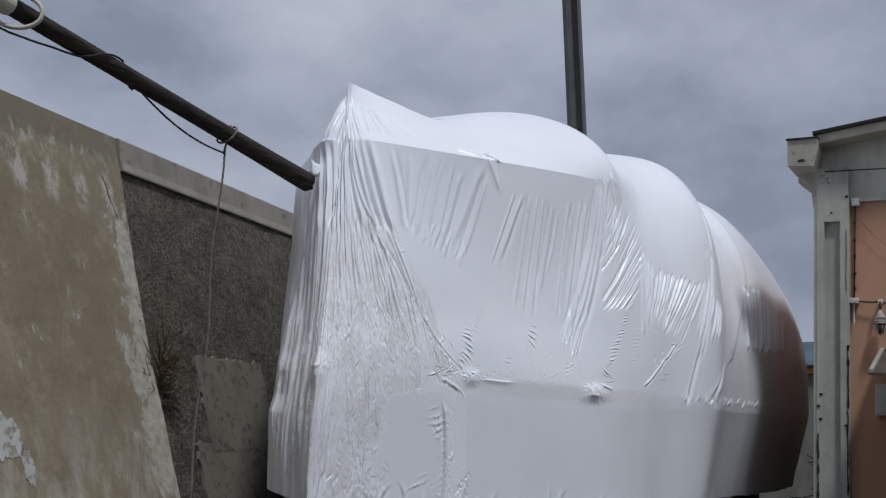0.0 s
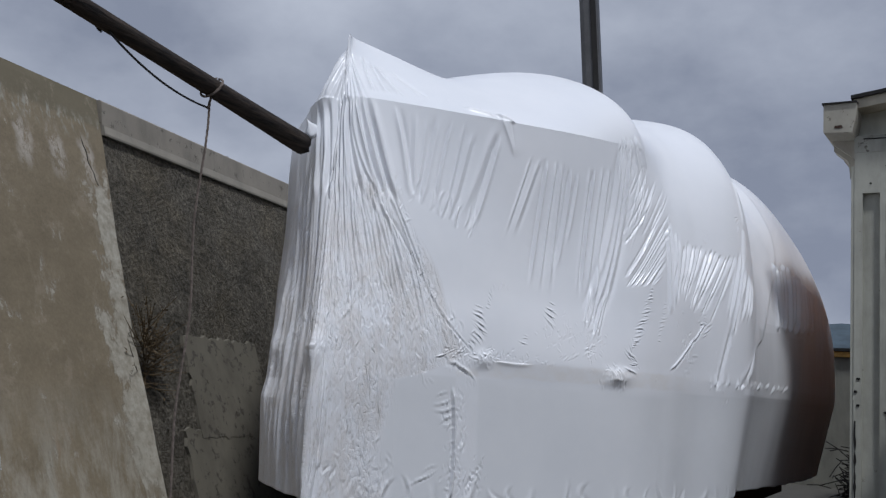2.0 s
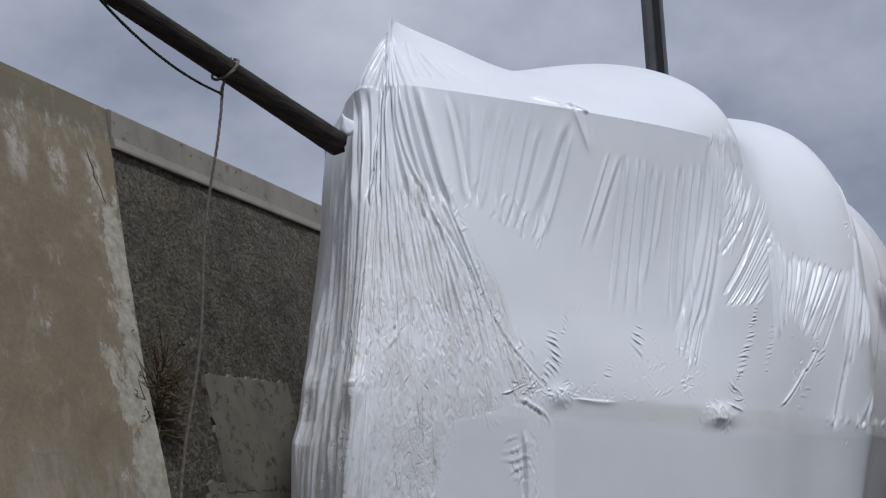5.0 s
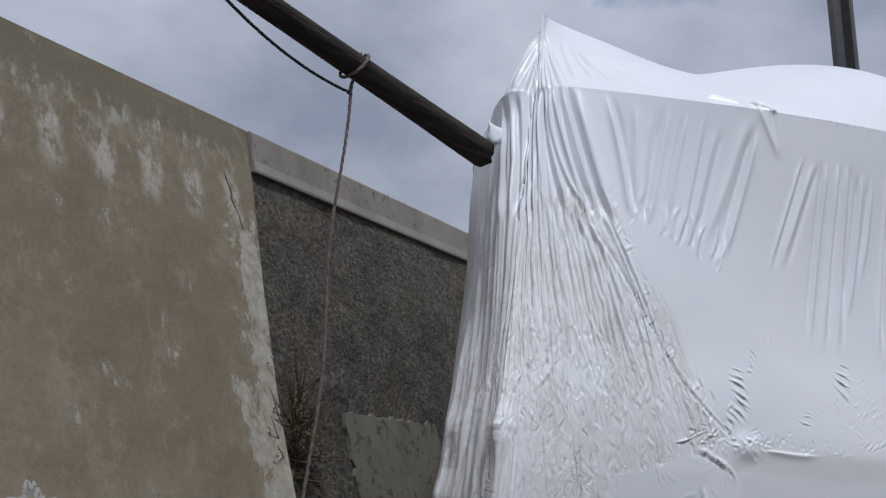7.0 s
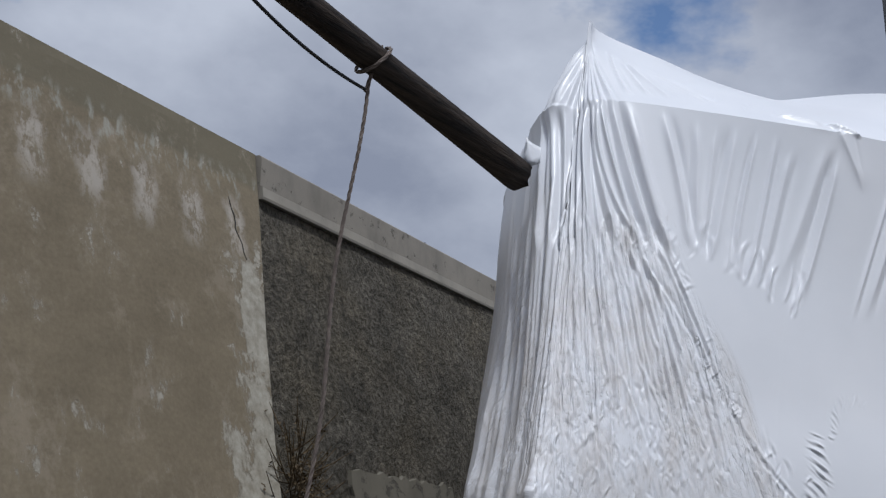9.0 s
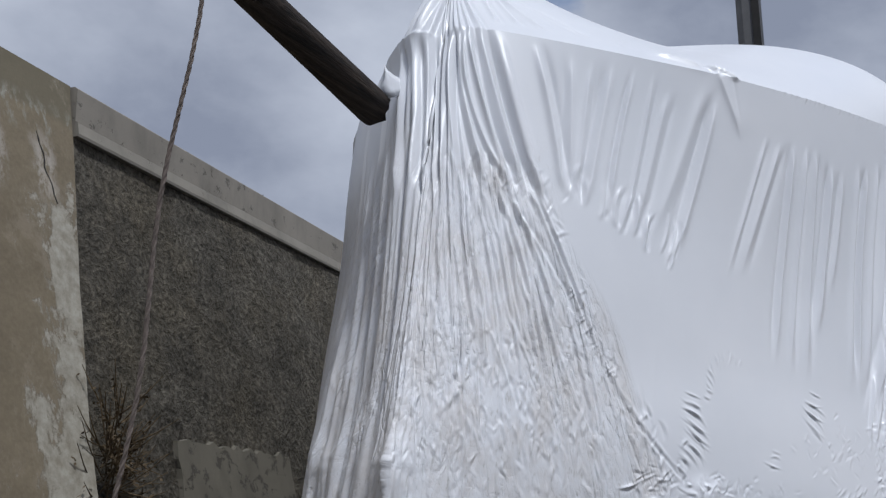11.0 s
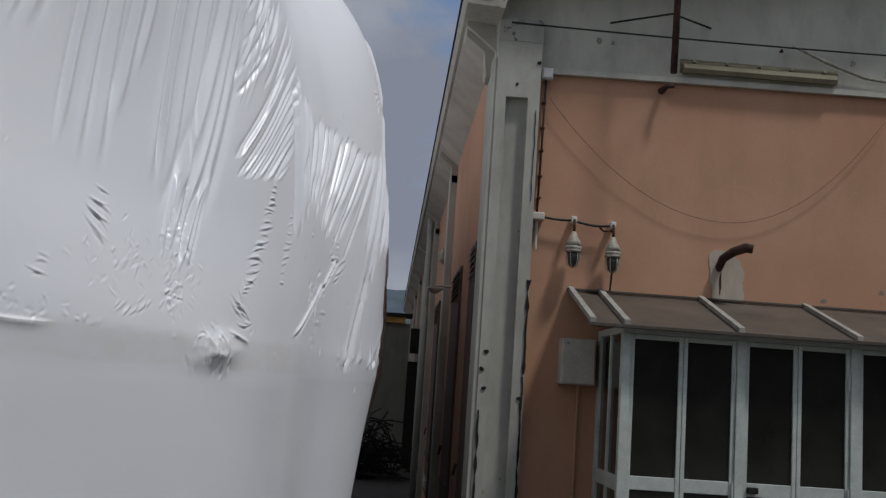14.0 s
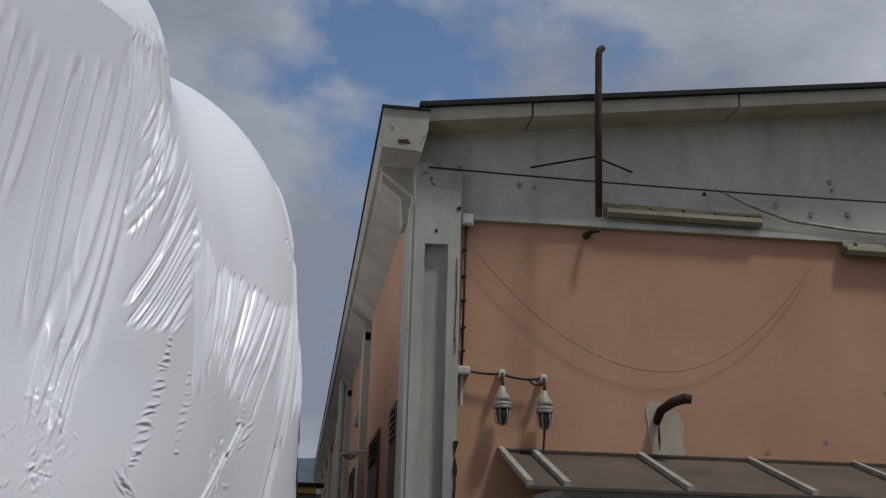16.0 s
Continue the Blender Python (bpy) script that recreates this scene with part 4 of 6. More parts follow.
def port_side(st):
    """The far side: the same sections mirrored about the boat's middle line."""
    m = st.copy()
    for x, y in ((0, 1), (2, 3)):
        shift = 0.0 if x == 0 else -0.10
        middle = shift + np.interp(np.maximum(st[:, y], 6.57 if x == 0 else 7.3), [6.57, 7.3, 8.8, 11.0, 19.3], [-3.60, -3.84, -3.90, -4.10, -4.10])
        m[:, x] = 2 * middle - st[:, x]
    return m


def film_grid(near, far, rows):
    """Points of the film, its measure round the hull (port negative) and its rows."""
    fine, way = smooth_rows(STATIONS)
    star_at = np.r_[np.linspace(0, 1.45, near * 2 // 5), np.linspace(1.45, 4.6, near * 7 // 10)[1:], np.linspace(4.6, 8.8, near * 3 // 10)[1:], np.linspace(8.8, way[-1], far)[1:]]
    port_at = np.r_[np.linspace(0, 1.4, near // 5), np.linspace(1.4, way[-1], far)[1:]]

    def sampled(at):
        return np.stack([np.interp(at, way, fine[:, k]) for k in range(fine.shape[1])], 1)

    v = np.r_[np.linspace(0, 0.2, rows // 6), np.linspace(0.2, 0.368, rows * 2 // 5)[1:], np.linspace(0.368, 0.6, rows * 3 // 10)[1:], np.linspace(0.6, 1, rows // 7)[1:]]
    star, port = section(sampled(star_at), v), section(port_side(sampled(port_at)), v)
    port[0] = star[0]
    return np.concatenate([port[:0:-1], star]), np.r_[-port_at[:0:-1], star_at], v


class Folds:
    """Relief of the film, laid fold by fold on its own measure: metres round the hull from the stem, and height."""

    def __init__(self, along, z):
        self.along, self.z, self.d = along, z, np.zeros_like(z)
        self.rnd = np.random.RandomState(4)

    def pick(self, lo, hi):
        i, j = np.searchsorted(self.along, (lo, hi))
        return slice(i, j), self.along[i:j, None], self.z[i:j]

    def crease(self, pts, width, amp, furrow=0.8, side=1.0, top=0.10, foot=0.12, sharp=1.6):
        """A long fold through two or three points from its top to its foot: a ridge with a furrow beside it, drawn out at both ends."""
        pts = np.array(pts, float)
        curve = np.polyfit(pts[:, 1], pts[:, 0], len(pts) - 1)
        reach = 5 * width
        cols, U, Z = self.pick(pts[:, 0].min() - reach, pts[:, 0].max() + reach)
        slant = np.polyval(np.polyder(curve), Z)
        off = (U - np.polyval(curve, Z)) / np.sqrt(1 + slant**2)
        ends = np.clip((pts[0, 1] - Z) / top, 0, 1) * np.clip((Z - pts[-1, 1]) / foot, 0, 1)
        ends = ends * ends * (3 - 2 * ends)
        ridge = np.exp(-np.abs(off / width) ** sharp)
        dip = np.exp(-np.abs((off - side * 2.1 * width) / width) ** sharp)
        self.d[cols] += amp * ends * (ridge - furrow * dip)

    def curtain(self, lines, width, amp, furrow=0.8, top=0.10, foot=0.14, sharp=1.6):
        """Creases side by side, no two alike."""
        for pts in lines:
            w, h = self.rnd.uniform(0.75, 1.3), self.rnd.uniform(0.75, 1.2)
            self.crease(pts, width * w, amp * h, furrow * self.rnd.uniform(0.7, 1.2), self.rnd.choice((1.0, 1.0, -1.0)), top, foot * self.rnd.uniform(0.7, 1.3), sharp)

    def spread(self, tops, feet, count, width, amp, jitter=0.015, ragged=0.05, **how):
        """A curtain between two lines: tops spread along one, feet along the other."""
        r = self.rnd
        (a0, a1), (b0, b1) = np.array(tops, float), np.array(feet, float)
        lines = []
        for k in range(count):
            f = (k + r.uniform(0.25, 0.75)) / count
            a = a0 + (a1 - a0) * f + (r.uniform(-jitter, jitter), r.uniform(-ragged, ragged))
            b = b0 + (b1 - b0) * f + (r.uniform(-jitter, jitter), r.uniform(-ragged, ragged))
            lines.append((a, (a + b) / 2 + (r.uniform(-jitter, jitter), 0), b))
        self.curtain(lines, width, amp, **how)

    def pleat(self, a, b, width, amp, sharp=1.25, fade=4.0, bow=0.0, skew=0.0):
        """One short fold from a to b, with a crest as sharp as sharp is low; bow bends it sideways, skew tips it over."""
        d = np.subtract(b, a)
        length = math.hypot(*d)
        d = d / length
        cols, U, Z = self.pick(min(a[0], b[0]) - 4 * width - abs(bow), max(a[0], b[0]) + 4 * width + abs(bow))
        t = ((U - a[0]) * d[0] + (Z - a[1]) * d[1]) / length
        off = (U - a[0]) * -d[1] + (Z - a[1]) * d[0] - bow * 4 * t * (1 - t)
        ends = np.clip(np.minimum(t, 1 - t) * fade, 0, 1)
        wide = np.where(off * skew > 0, width * (1 - 0.65 * abs(skew)), width * (1 + 0.8 * abs(skew)))
        self.d[cols] += amp * ends * ends * (3 - 2 * ends) * np.exp(-np.abs(off / wide) ** sharp)

    def flake(self, at, long, lean, width, amp):
        """A small leaf-shaped facet: a raised lip, and beside it a dent."""
        way = np.array((math.sin(lean), math.cos(lean)))
        across = np.array((way[1], -way[0])) * width * 1.9
        at, bend = np.array(at), self.rnd.uniform(-0.15, 0.15) * long
        self.pleat(at + way * long / 2, at - way * long / 2, width, amp, 1.3, 2.0, bend)
        self.pleat(at + across + way * long / 2, at + across - way * long / 2, width, -0.6 * amp, 1.3, 2.0, bend)

    def flakes(self, inside, box, count, long, width, amp, wild=0.25):
        """Facets strewn over a box of (u, z) where inside(u, z) holds; they lie with the pull of the film from the peak."""
        r = self.rnd
        while count > 0:
            u, z = r.uniform(box[0], box[1]), r.uniform(box[2], box[3])
            if inside(u, z) < r.uniform(0.2, 0.9):
                continue
            pull = -math.atan2(u - 0.05, 5.2 - z) + r.normal(0, wild)
            self.flake((u, z), r.uniform(*long), pull, width * r.uniform(0.7, 1.4), amp * r.uniform(0.3, 1.3) * r.choice((-1, 1)))
            count -= 1

    def crumple_at(self, at, spread, count, amp, upright=0.0, long=(0.03, 0.08)):
        """Small facets in every direction, thickest about at."""
        r = self.rnd
        for _ in range(count):
            p = np.array(at) + r.normal(0, 0.5, 2) * np.array(spread)
            self.flake(p, r.uniform(*long), r.uniform(-1.57, 1.57) * (1 - upright), 0.0055 * r.uniform(0.7, 1.4), amp * r.choice((-1, 1)) * r.uniform(0.3, 1.2))

    def rungs(self, line, count, reach, amp, tilt=-0.3, swing=0.0, width=0.0050):
        """Leaf-shaped creases as rungs across a line; tilt is their slope, which changes by swing on the way."""
        line = np.array(line, float)
        for k, t in enumerate(np.linspace(0, len(line) - 1, count)):
            p = np.array([np.interp(t, np.arange(len(line)), line[:, c]) for c in (0, 1)]) + self.rnd.uniform(-0.008, 0.008, 2)
            slope = math.atan(tilt) + swing * (k / max(1, count - 1) - 0.5) + self.rnd.uniform(-0.15, 0.15)
            long = 1.65 * reach * (0.5 + 0.5 * math.sin(math.pi * (k + 0.7) / (count + 0.4))) * self.rnd.uniform(0.7, 1.3)
            self.flake(p, long, math.pi / 2 - slope, width * self.rnd.uniform(0.8, 1.2), amp * self.rnd.uniform(0.5, 1.2))

    def knob(self, u, z, wide, tall, amp):
        cols, U, Z = self.pick(u - 3 * wide, u + 3 * wide)
        ring = np.arctan2((Z - z) / tall, (U - u) / wide)
        lobed = 1 + 0.16 * np.sin(2 * ring + 31 * u) + 0.10 * np.sin(5 * ring + 17 * u) + 0.06 * np.sin(9 * ring)
        self.d[cols] += amp * np.exp(-((((U - u) / wide) ** 2 + ((Z - z) / tall) ** 2) / lobed) ** 1.1)


def stem_zone(u, z):
    """The crumpled apron of film round the stem."""
    edge = 0.55 + 0.72 * np.clip((3.15 - z) / 1.15, 0, 1)
    side = np.maximum(0.66, edge * np.clip((z - 1.72) / 0.2, 0, 1) + 0.66 * np.clip((1.92 - z) / 0.2, 0, 1))
    soft = np.clip((side - u) / 0.06, 0, 1) * np.clip((u + 0.85) / 0.1, 0, 1) * np.clip((3.45 - z) / 0.15, 0, 1)
    return soft


def sheet_edge(z):
    """Where the white sheet ends over the thinner film of the after part."""
    return np.interp(z, (1.9, 2.4, 2.9, 3.39, 3.71, 4.6), (4.43, 5.7, 6.1, 6.55, 6.7, 6.9))


def film_relief(along, z):
    f = Folds(along, z)
    # gathered from the peak down over the stem, ending in a crumpled band
    peak = (0.02, 4.62)
    for high, mid, low in ((-0.30, -0.24, -0.20), (-0.20, -0.13, -0.09), (-0.12, -0.05, -0.01), (-0.04, 0.03, 0.07), (0.03, 0.09, 0.13), (0.10, 0.15, 0.22), (0.16, 0.24, 0.36), (0.21, 0.32, 0.46), (0.26, 0.39, 0.53), (0.33, 0.45, 0.57)):
        f.crease(((high, 4.02), (mid, 3.50), (low, 3.08)), 0.015, 0.016, 1.1, f.rnd.choice((1.0, -1.0)), 0.22, 0.16)
        f.crease((peak, ((high + peak[0]) / 2, 4.28), (high * 0.9, 3.90)), 0.012, 0.010, 0.9, 1.0, 0.35, 0.14)
    f.crease(((0.10, 4.02), (0.13, 3.4), (0.20, 2.70)), 0.007, -0.012, 0.7, 1.0, 0.2, 0.2)
    f.crease(((0.18, 3.98), (0.25, 3.5), (0.40, 3.18)), 0.009, -0.014, 0.9, 1.0, 0.15, 0.12)
    f.crease(((0.23, 3.98), (0.33, 3.55), (0.47, 3.18)), 0.010, -0.015, 0.9, -1.0, 0.15, 0.12)
    f.spread(((-0.05, 3.35), (0.55, 3.30)), ((-0.02, 3.0), (0.62, 3.0)), 22, 0.007, 0.007, 0.02, 0.08)
    f.crumple_at((0.40, 3.18), (0.22, 0.10), 60, 0.0040, 0.6)
    f.crumple_at((0.05, 3.15), (0.35, 0.10), 30, 0.0025, 0.8)
    # the side towards the sea wall hangs in long glossy folds
    f.spread(((-0.80, 3.75), (-0.06, 3.6)), ((-0.80, 0.95), (-0.06, 1.0)), 11, 0.024, 0.015, 0.05, 0.5, top=0.5, foot=0.5, sharp=1.4)
    f.spread(((-0.75, 3.3), (-0.05, 3.3)), ((-0.75, 2.0), (-0.05, 2.0)), 16, 0.010, 0.009, 0.05, 0.4, top=0.3, foot=0.3)
    f.spread(((-0.75, 1.9), (-0.05, 1.9)), ((-0.75, 0.85), (-0.05, 0.85)), 14, 0.012, 0.010, 0.05, 0.25, top=0.2, foot=0.3)
    f.flakes(lambda u, z: 1.0, (-0.8, -0.04, 1.0, 2.9), 150, (0.05, 0.16), 0.008, 0.004, 0.2)
    f.knob(-0.72, 1.93, 0.14, 0.10, 0.02)
    # long dark creases down the apron, and its drawn edge to the first hard point
    f.curtain((((0.30, 3.15), (0.36, 2.90), (0.45, 2.50)), ((0.37, 3.13), (0.46, 2.90), (0.55, 2.50)), ((0.42, 3.12), (0.54, 2.85), (0.66, 2.52)), ((0.46, 3.08), (0.59, 2.88), (0.74, 2.60))), 0.007, -0.012, 0.8, 0.08, 0.2)
    f.curtain((((0.52, 3.16), (0.68, 2.78), (0.80, 2.52)), ((0.55, 3.14), (0.70, 2.80), (0.84, 2.47))), 0.008, 0.010, 0.9, 0.08, 0.12)
    f.curtain((((0.80, 2.56), (0.98, 2.27), (1.20, 2.04)), ((0.86, 2.44), (1.05, 2.20), (1.31, 1.95)), ((0.90, 2.30), (1.06, 2.14), (1.28, 1.95))), 0.006, 0.0026, 0.9, 0.06, 0.05)
    f.flakes(lambda u, z: abs(u - np.interp(z, (1.92, 2.15, 2.45, 3.1), (1.32, 1.06, 0.84, 0.55))) < 0.06, (0.5, 1.35, 1.95, 3.1), 70, (0.04, 0.12), 0.006, 0.0045, 0.5)
    f.spread(((0.02, 3.10), (0.50, 3.10)), ((0.02, 2.35), (0.70, 2.45)), 30, 0.006, 0.0075, 0.03, 0.16, top=0.2, foot=0.25)
    f.spread(((0.02, 2.75), (0.66, 2.70)), ((0.02, 1.95), (0.95, 2.10)), 20, 0.006, 0.006, 0.04, 0.16, top=0.2, foot=0.25)
    f.rungs(((0.70, 2.72), (0.80, 2.53), (0.92, 2.36)), 12, 0.05, 0.0032, 1.2)
    f.flakes(stem_zone, (0.0, 1.2, 1.95, 3.1), 360, (0.05, 0.16), 0.0060, 0.0046, 0.13)
    f.flakes(lambda u, z: stem_zone(u, z) * (abs(u - 0.42) < 0.45), (0.0, 0.85, 1.72, 2.50), 250, (0.035, 0.10), 0.0070, 0.0050, 0.28)
    f.crumple_at((0.62, 2.18), (0.10, 0.12), 30, 0.0045, 0.8)
    f.flakes(lambda u, z: 1.0, (0.12, 0.64, 1.25, 1.72), 110, (0.02, 0.05), 0.007, 0.0038, 0.6)
    f.flakes(lambda u, z: 1.0, (0.10, 0.66, 0.85, 1.15), 80, (0.05, 0.12), 0.008, 0.0050, 0.5)
    # curtain under the forward rail, caught up at the fold of the V
    f.crease(((0.49, 3.97), (0.58, 3.55), (0.65, 3.16)), 0.016, 0.019, 0.9, 1.0, 0.10, 0.10)
    f.crease(((0.36, 3.97), (0.47, 3.50), (0.57, 3.14)), 0.017, 0.014, 0.9, -1.0, 0.10, 0.06)
    f.curtain((((0.64, 3.93), (0.66, 3.55), (0.67, 3.16)), ((0.72, 3.90), (0.71, 3.5), (0.70, 3.14)), ((0.81, 3.93), (0.78, 3.55), (0.75, 3.14)), ((0.90, 3.90), (0.86, 3.5), (0.84, 3.08)), ((0.97, 3.90), (0.95, 3.5), (0.91, 3.06)), ((1.04, 3.80), (1.00, 3.4), (0.96, 3.03))), 0.012, 0.0105, 0.9, 0.16, 0.14)
    f.curtain((((1.20, 3.90), (1.13, 3.45), (1.03, 3.00)), ((1.26, 3.84), (1.22, 3.40), (1.14, 2.90))), 0.020, 0.013, 0.9, 0.2, 0.25)
    f.spread(((0.68, 3.32), (1.20, 3.12)), ((0.68, 3.14), (1.16, 2.88)), 12, 0.008, 0.007, 0.02, 0.03, top=0.06, foot=0.05)
    # curtain under the after rail
    f.spread(((1.50, 3.92), (2.55, 3.90)), ((1.48, 3.84), (2.55, 3.82)), 14, 0.007, 0.005, 0.03, 0.02, top=0.03, foot=0.04)
    f.curtain((((1.56, 3.66), (1.50, 3.3), (1.42, 2.88)), ((1.65, 3.65), (1.58, 3.3), (1.50, 2.90)), ((1.74, 3.66), (1.75, 3.1), (1.74, 2.52)), ((1.83, 3.66), (1.84, 3.1), (1.83, 2.47)), ((1.90, 3.66), (1.93, 3.1), (1.93, 2.47))), 0.015, 0.0135, 0.9, 0.15, 0.28)
    f.curtain((((2.03, 3.62), (2.03, 3.1), (2.00, 2.70)), ((2.12, 3.60), (2.11, 3.2), (2.08, 2.90)), ((2.25, 3.66), (2.24, 3.1), (2.21, 2.46)), ((2.33, 3.66), (2.30, 3.1), (2.27, 2.50)), ((2.42, 3.70), (2.38, 3.1), (2.32, 2.46)), ((2.51, 3.70), (2.47, 3.1), (2.41, 2.46))), 0.014, 0.0125, 0.9, 0.16, 0.28)
    # bundle at the after end of the rail, and its crumpled foot
    f.curtain((((2.66, 3.92), (2.60, 3.2), (2.32, 2.36)), ((2.72, 3.90), (2.66, 3.2), (2.40, 2.34)), ((2.80, 3.95), (2.74, 3.3), (2.47, 2.36))), 0.026, 0.019, 0.8, 0.14, 0.30)
    f.spread(((2.60, 3.90), (2.82, 3.96)), ((2.60, 3.60), (2.82, 3.66)), 6, 0.009, 0.010, 0.01, 0.04)
    f.curtain((((2.88, 4.02), (2.96, 3.72)), ((2.95, 4.02), (3.05, 3.72)), ((3.01, 4.0), (3.12, 3.72)), ((3.07, 3.98), (3.18, 3.74))), 0.011, 0.013, 0.9, 0.05, 0.06)
    f.spread(((2.36, 2.62), (2.60, 2.62)), ((2.26, 2.22), (2.46, 2.18)), 8, 0.009, 0.009, 0.02, 0.05)
    f.crumple_at((2.42, 2.24), (0.12, 0.24), 80, 0.0032, 0.4)
    f.crumple_at((2.38, 2.04), (0.05, 0.10), 26, 0.0035)
    f.crumple_at((2.14, 2.16), (0.26, 0.14), 60, 0.0026, 0.3)
    # straight grooves that slant down to the flat panel
    slants = ((3.14, 3.60, 2.74, 3.10), (3.22, 3.50, 2.76, 3.02), (3.44, 3.56, 2.76, 2.72), (3.40, 3.46, 2.78, 2.76), (3.48, 3.42, 2.78, 2.64), (3.50, 3.35, 2.84, 2.64), (3.48, 3.26, 2.90, 2.65), (3.44, 3.14, 2.99, 2.66), (3.38, 2.98, 3.10, 2.68))
    for u0, z0, u1, z1 in slants:
        f.crease(((u0, z0), (u1, z1)), 0.011 * f.rnd.uniform(0.7, 1.3), -0.0095 * f.rnd.uniform(0.7, 1.2), 0.25, 1.0, 0.16, 0.05, 1.2)
    for u0, z0, u1, z1 in slants[2:]:
        f.crease(((u0 - 0.10, z0 - 0.16), (u1 + 0.03, z1 + 0.01)), 0.006, -0.007, 0.8, 1.0, 0.12, 0.05)
    for u0, z0, u1, z1 in ((3.06, 3.80, 2.80, 3.42), (3.18, 3.78, 2.78, 3.26), (3.34, 3.72, 2.84, 3.14), (3.46, 3.66, 2.98, 3.10)):
        f.crease(((u0, z0), (u1, z1)), 0.009, -0.0055, 0.3, 1.0, 0.14, 0.08, 1.2)
    f.spread(((2.86, 3.86), (3.20, 3.80)), ((2.66, 3.20), (2.86, 2.90)), 8, 0.006, 0.0055, 0.03, 0.08, top=0.2, foot=0.2)
    f.spread(((3.05, 3.72), (3.52, 3.58)), ((2.80, 3.30), (3.10, 3.10)), 7, 0.008, 0.006, 0.03, 0.06, top=0.15, foot=0.15)
    # close bright pleats slanting over the second lobe
    for k in range(13):
        u, h = 3.56 + 0.062 * k + f.rnd.uniform(-0.012, 0.012), 3.16 - 0.004 * k + f.rnd.uniform(-0.03, 0.03)
        drop = (0.50 + 0.016 * k) * f.rnd.uniform(0.9, 1.05)
        lean = 0.12 + 0.03 * min(k, 9)
        f.crease(((u, h), (u - lean, h - drop)), 0.010 * f.rnd.uniform(0.7, 1.3), -0.013 * f.rnd.uniform(0.7, 1.2), 0.35, -1.0, 0.06, 0.10, 1.2)
        f.crease(((u + 0.03, h - 0.03), (u - 0.8 * lean + 0.03, h - 0.75 * drop)), 0.020, 0.008 * f.rnd.uniform(0.5, 1.2), 0.0, 1.0, 0.1, 0.1)
    f.spread(((4.32, 3.12), (4.75, 3.05)), ((4.10, 2.50), (4.55, 2.45)), 8, 0.013, 0.012, 0.02, 0.1, top=0.15, foot=0.2)
    f.spread(((3.40, 3.30), (3.56, 3.25)), ((3.34, 2.52), (3.46, 2.50)), 4, 0.011, 0.012, 0.01, 0.08)
    f.crumple_at((3.92, 3.22), (0.10, 0.06), 8, 0.003, 0.6)
    # hard points on the seam, with what they draw in
    f.knob(1.37, 1.915, 0.085, 0.06, 0.022)
    f.knob(2.67, 1.855, 0.12, 0.075, 0.027)
    f.crumple_at((2.67, 1.86), (0.16, 0.10), 44, 0.0050)
    f.crumple_at((1.37, 1.915), (0.10, 0.07), 22, 0.0045)
    f.knob(0.0, 1.90, 0.09, 0.11, 0.026)
    for a, b, h in (((2.58, 1.93), (2.66, 1.83), 0.010), ((2.66, 1.95), (2.73, 1.86), 0.008), ((2.58, 1.845), (2.74, 1.835), 0.009), ((2.72, 1.95), (2.90, 1.90), 0.010)):
        f.pleat(a, b, 0.009, h, 1.4, 3.0)
    f.crumple_at((2.58, 1.91), (0.14, 0.06), 18, 0.003)
    f.rungs(((1.00, 1.93), (1.10, 1.96), (1.22, 1.97)), 9, 0.09, 0.0055, 0.8, 0.8)
    f.rungs(((1.10, 1.88), (1.22, 1.82), (1.30, 1.74)), 10, 0.13, 0.0085, -0.7, -0.9)
    f.rungs(((0.84, 1.78), (0.90, 1.72), (0.96, 1.74)), 5, 0.08, 0.0045, -1.4, 0.8)
    f.rungs(((1.06, 1.62), (1.10, 1.50), (1.12, 1.40)), 7, 0.13, 0.0085, 0.35)
    f.pleat((1.42, 1.915), (1.84, 1.905), 0.011, 0.010, 1.3, 3.0, -0.008, 0.7)
    f.crumple_at((1.50, 1.96), (0.16, 0.06), 30, 0.0034)
    f.crumple_at((1.80, 1.94), (0.30, 0.05), 24, 0.0024)
    f.crumple_at((1.18, 1.92), (0.16, 0.10), 44, 0.0044)
    # rungs of puckers where battens press from inside
    f.rungs(((1.285, 2.33), (1.30, 2.24), (1.33, 2.16), (1.30, 2.08), (1.25, 2.02)), 16, 0.10, 0.0070, -0.55, -0.5)
    f.rungs(((1.37, 2.34), (1.37, 2.42), (1.40, 2.50), (1.47, 2.54), (1.53, 2.52)), 15, 0.055, 0.0036, -2.57, -1.4)
    f.rungs(((1.97, 2.42), (1.96, 2.32), (1.98, 2.24)), 8, 0.10, 0.0062, -0.6, -0.6)
    f.rungs(((1.74, 2.14), (1.72, 2.06)), 4, 0.06, 0.0045, -0.1)
    f.rungs(((3.12, 2.66), (3.05, 2.50), (2.97, 2.34), (2.90, 2.22), (2.85, 2.12)), 22, 0.085, 0.0066, 0.15)
    f.rungs(((2.84, 2.16), (2.80, 2.06), (2.86, 1.99)), 12, 0.10, 0.0060, -0.9, 1.8)
    f.rungs(((3.30, 2.54), (3.24, 2.38), (3.18, 2.20)), 9, 0.055, 0.0040, 0.2)
    f.rungs(((2.08, 2.00), (2.16, 1.98), (2.24, 2.02)), 6, 0.05, 0.0040, 1.2)
    # a sharp crumpled fold on the slant, and sheets drawn tight behind it
    f.crease(((3.86, 2.42), (3.68, 2.22)), 0.008, 0.011, 0.9, 1.0, 0.06, 0.05)
    f.crease(((3.70, 2.27), (3.50, 2.08), (3.32, 1.95)), 0.009, 0.012, 0.9, 1.0, 0.04, 0.06)
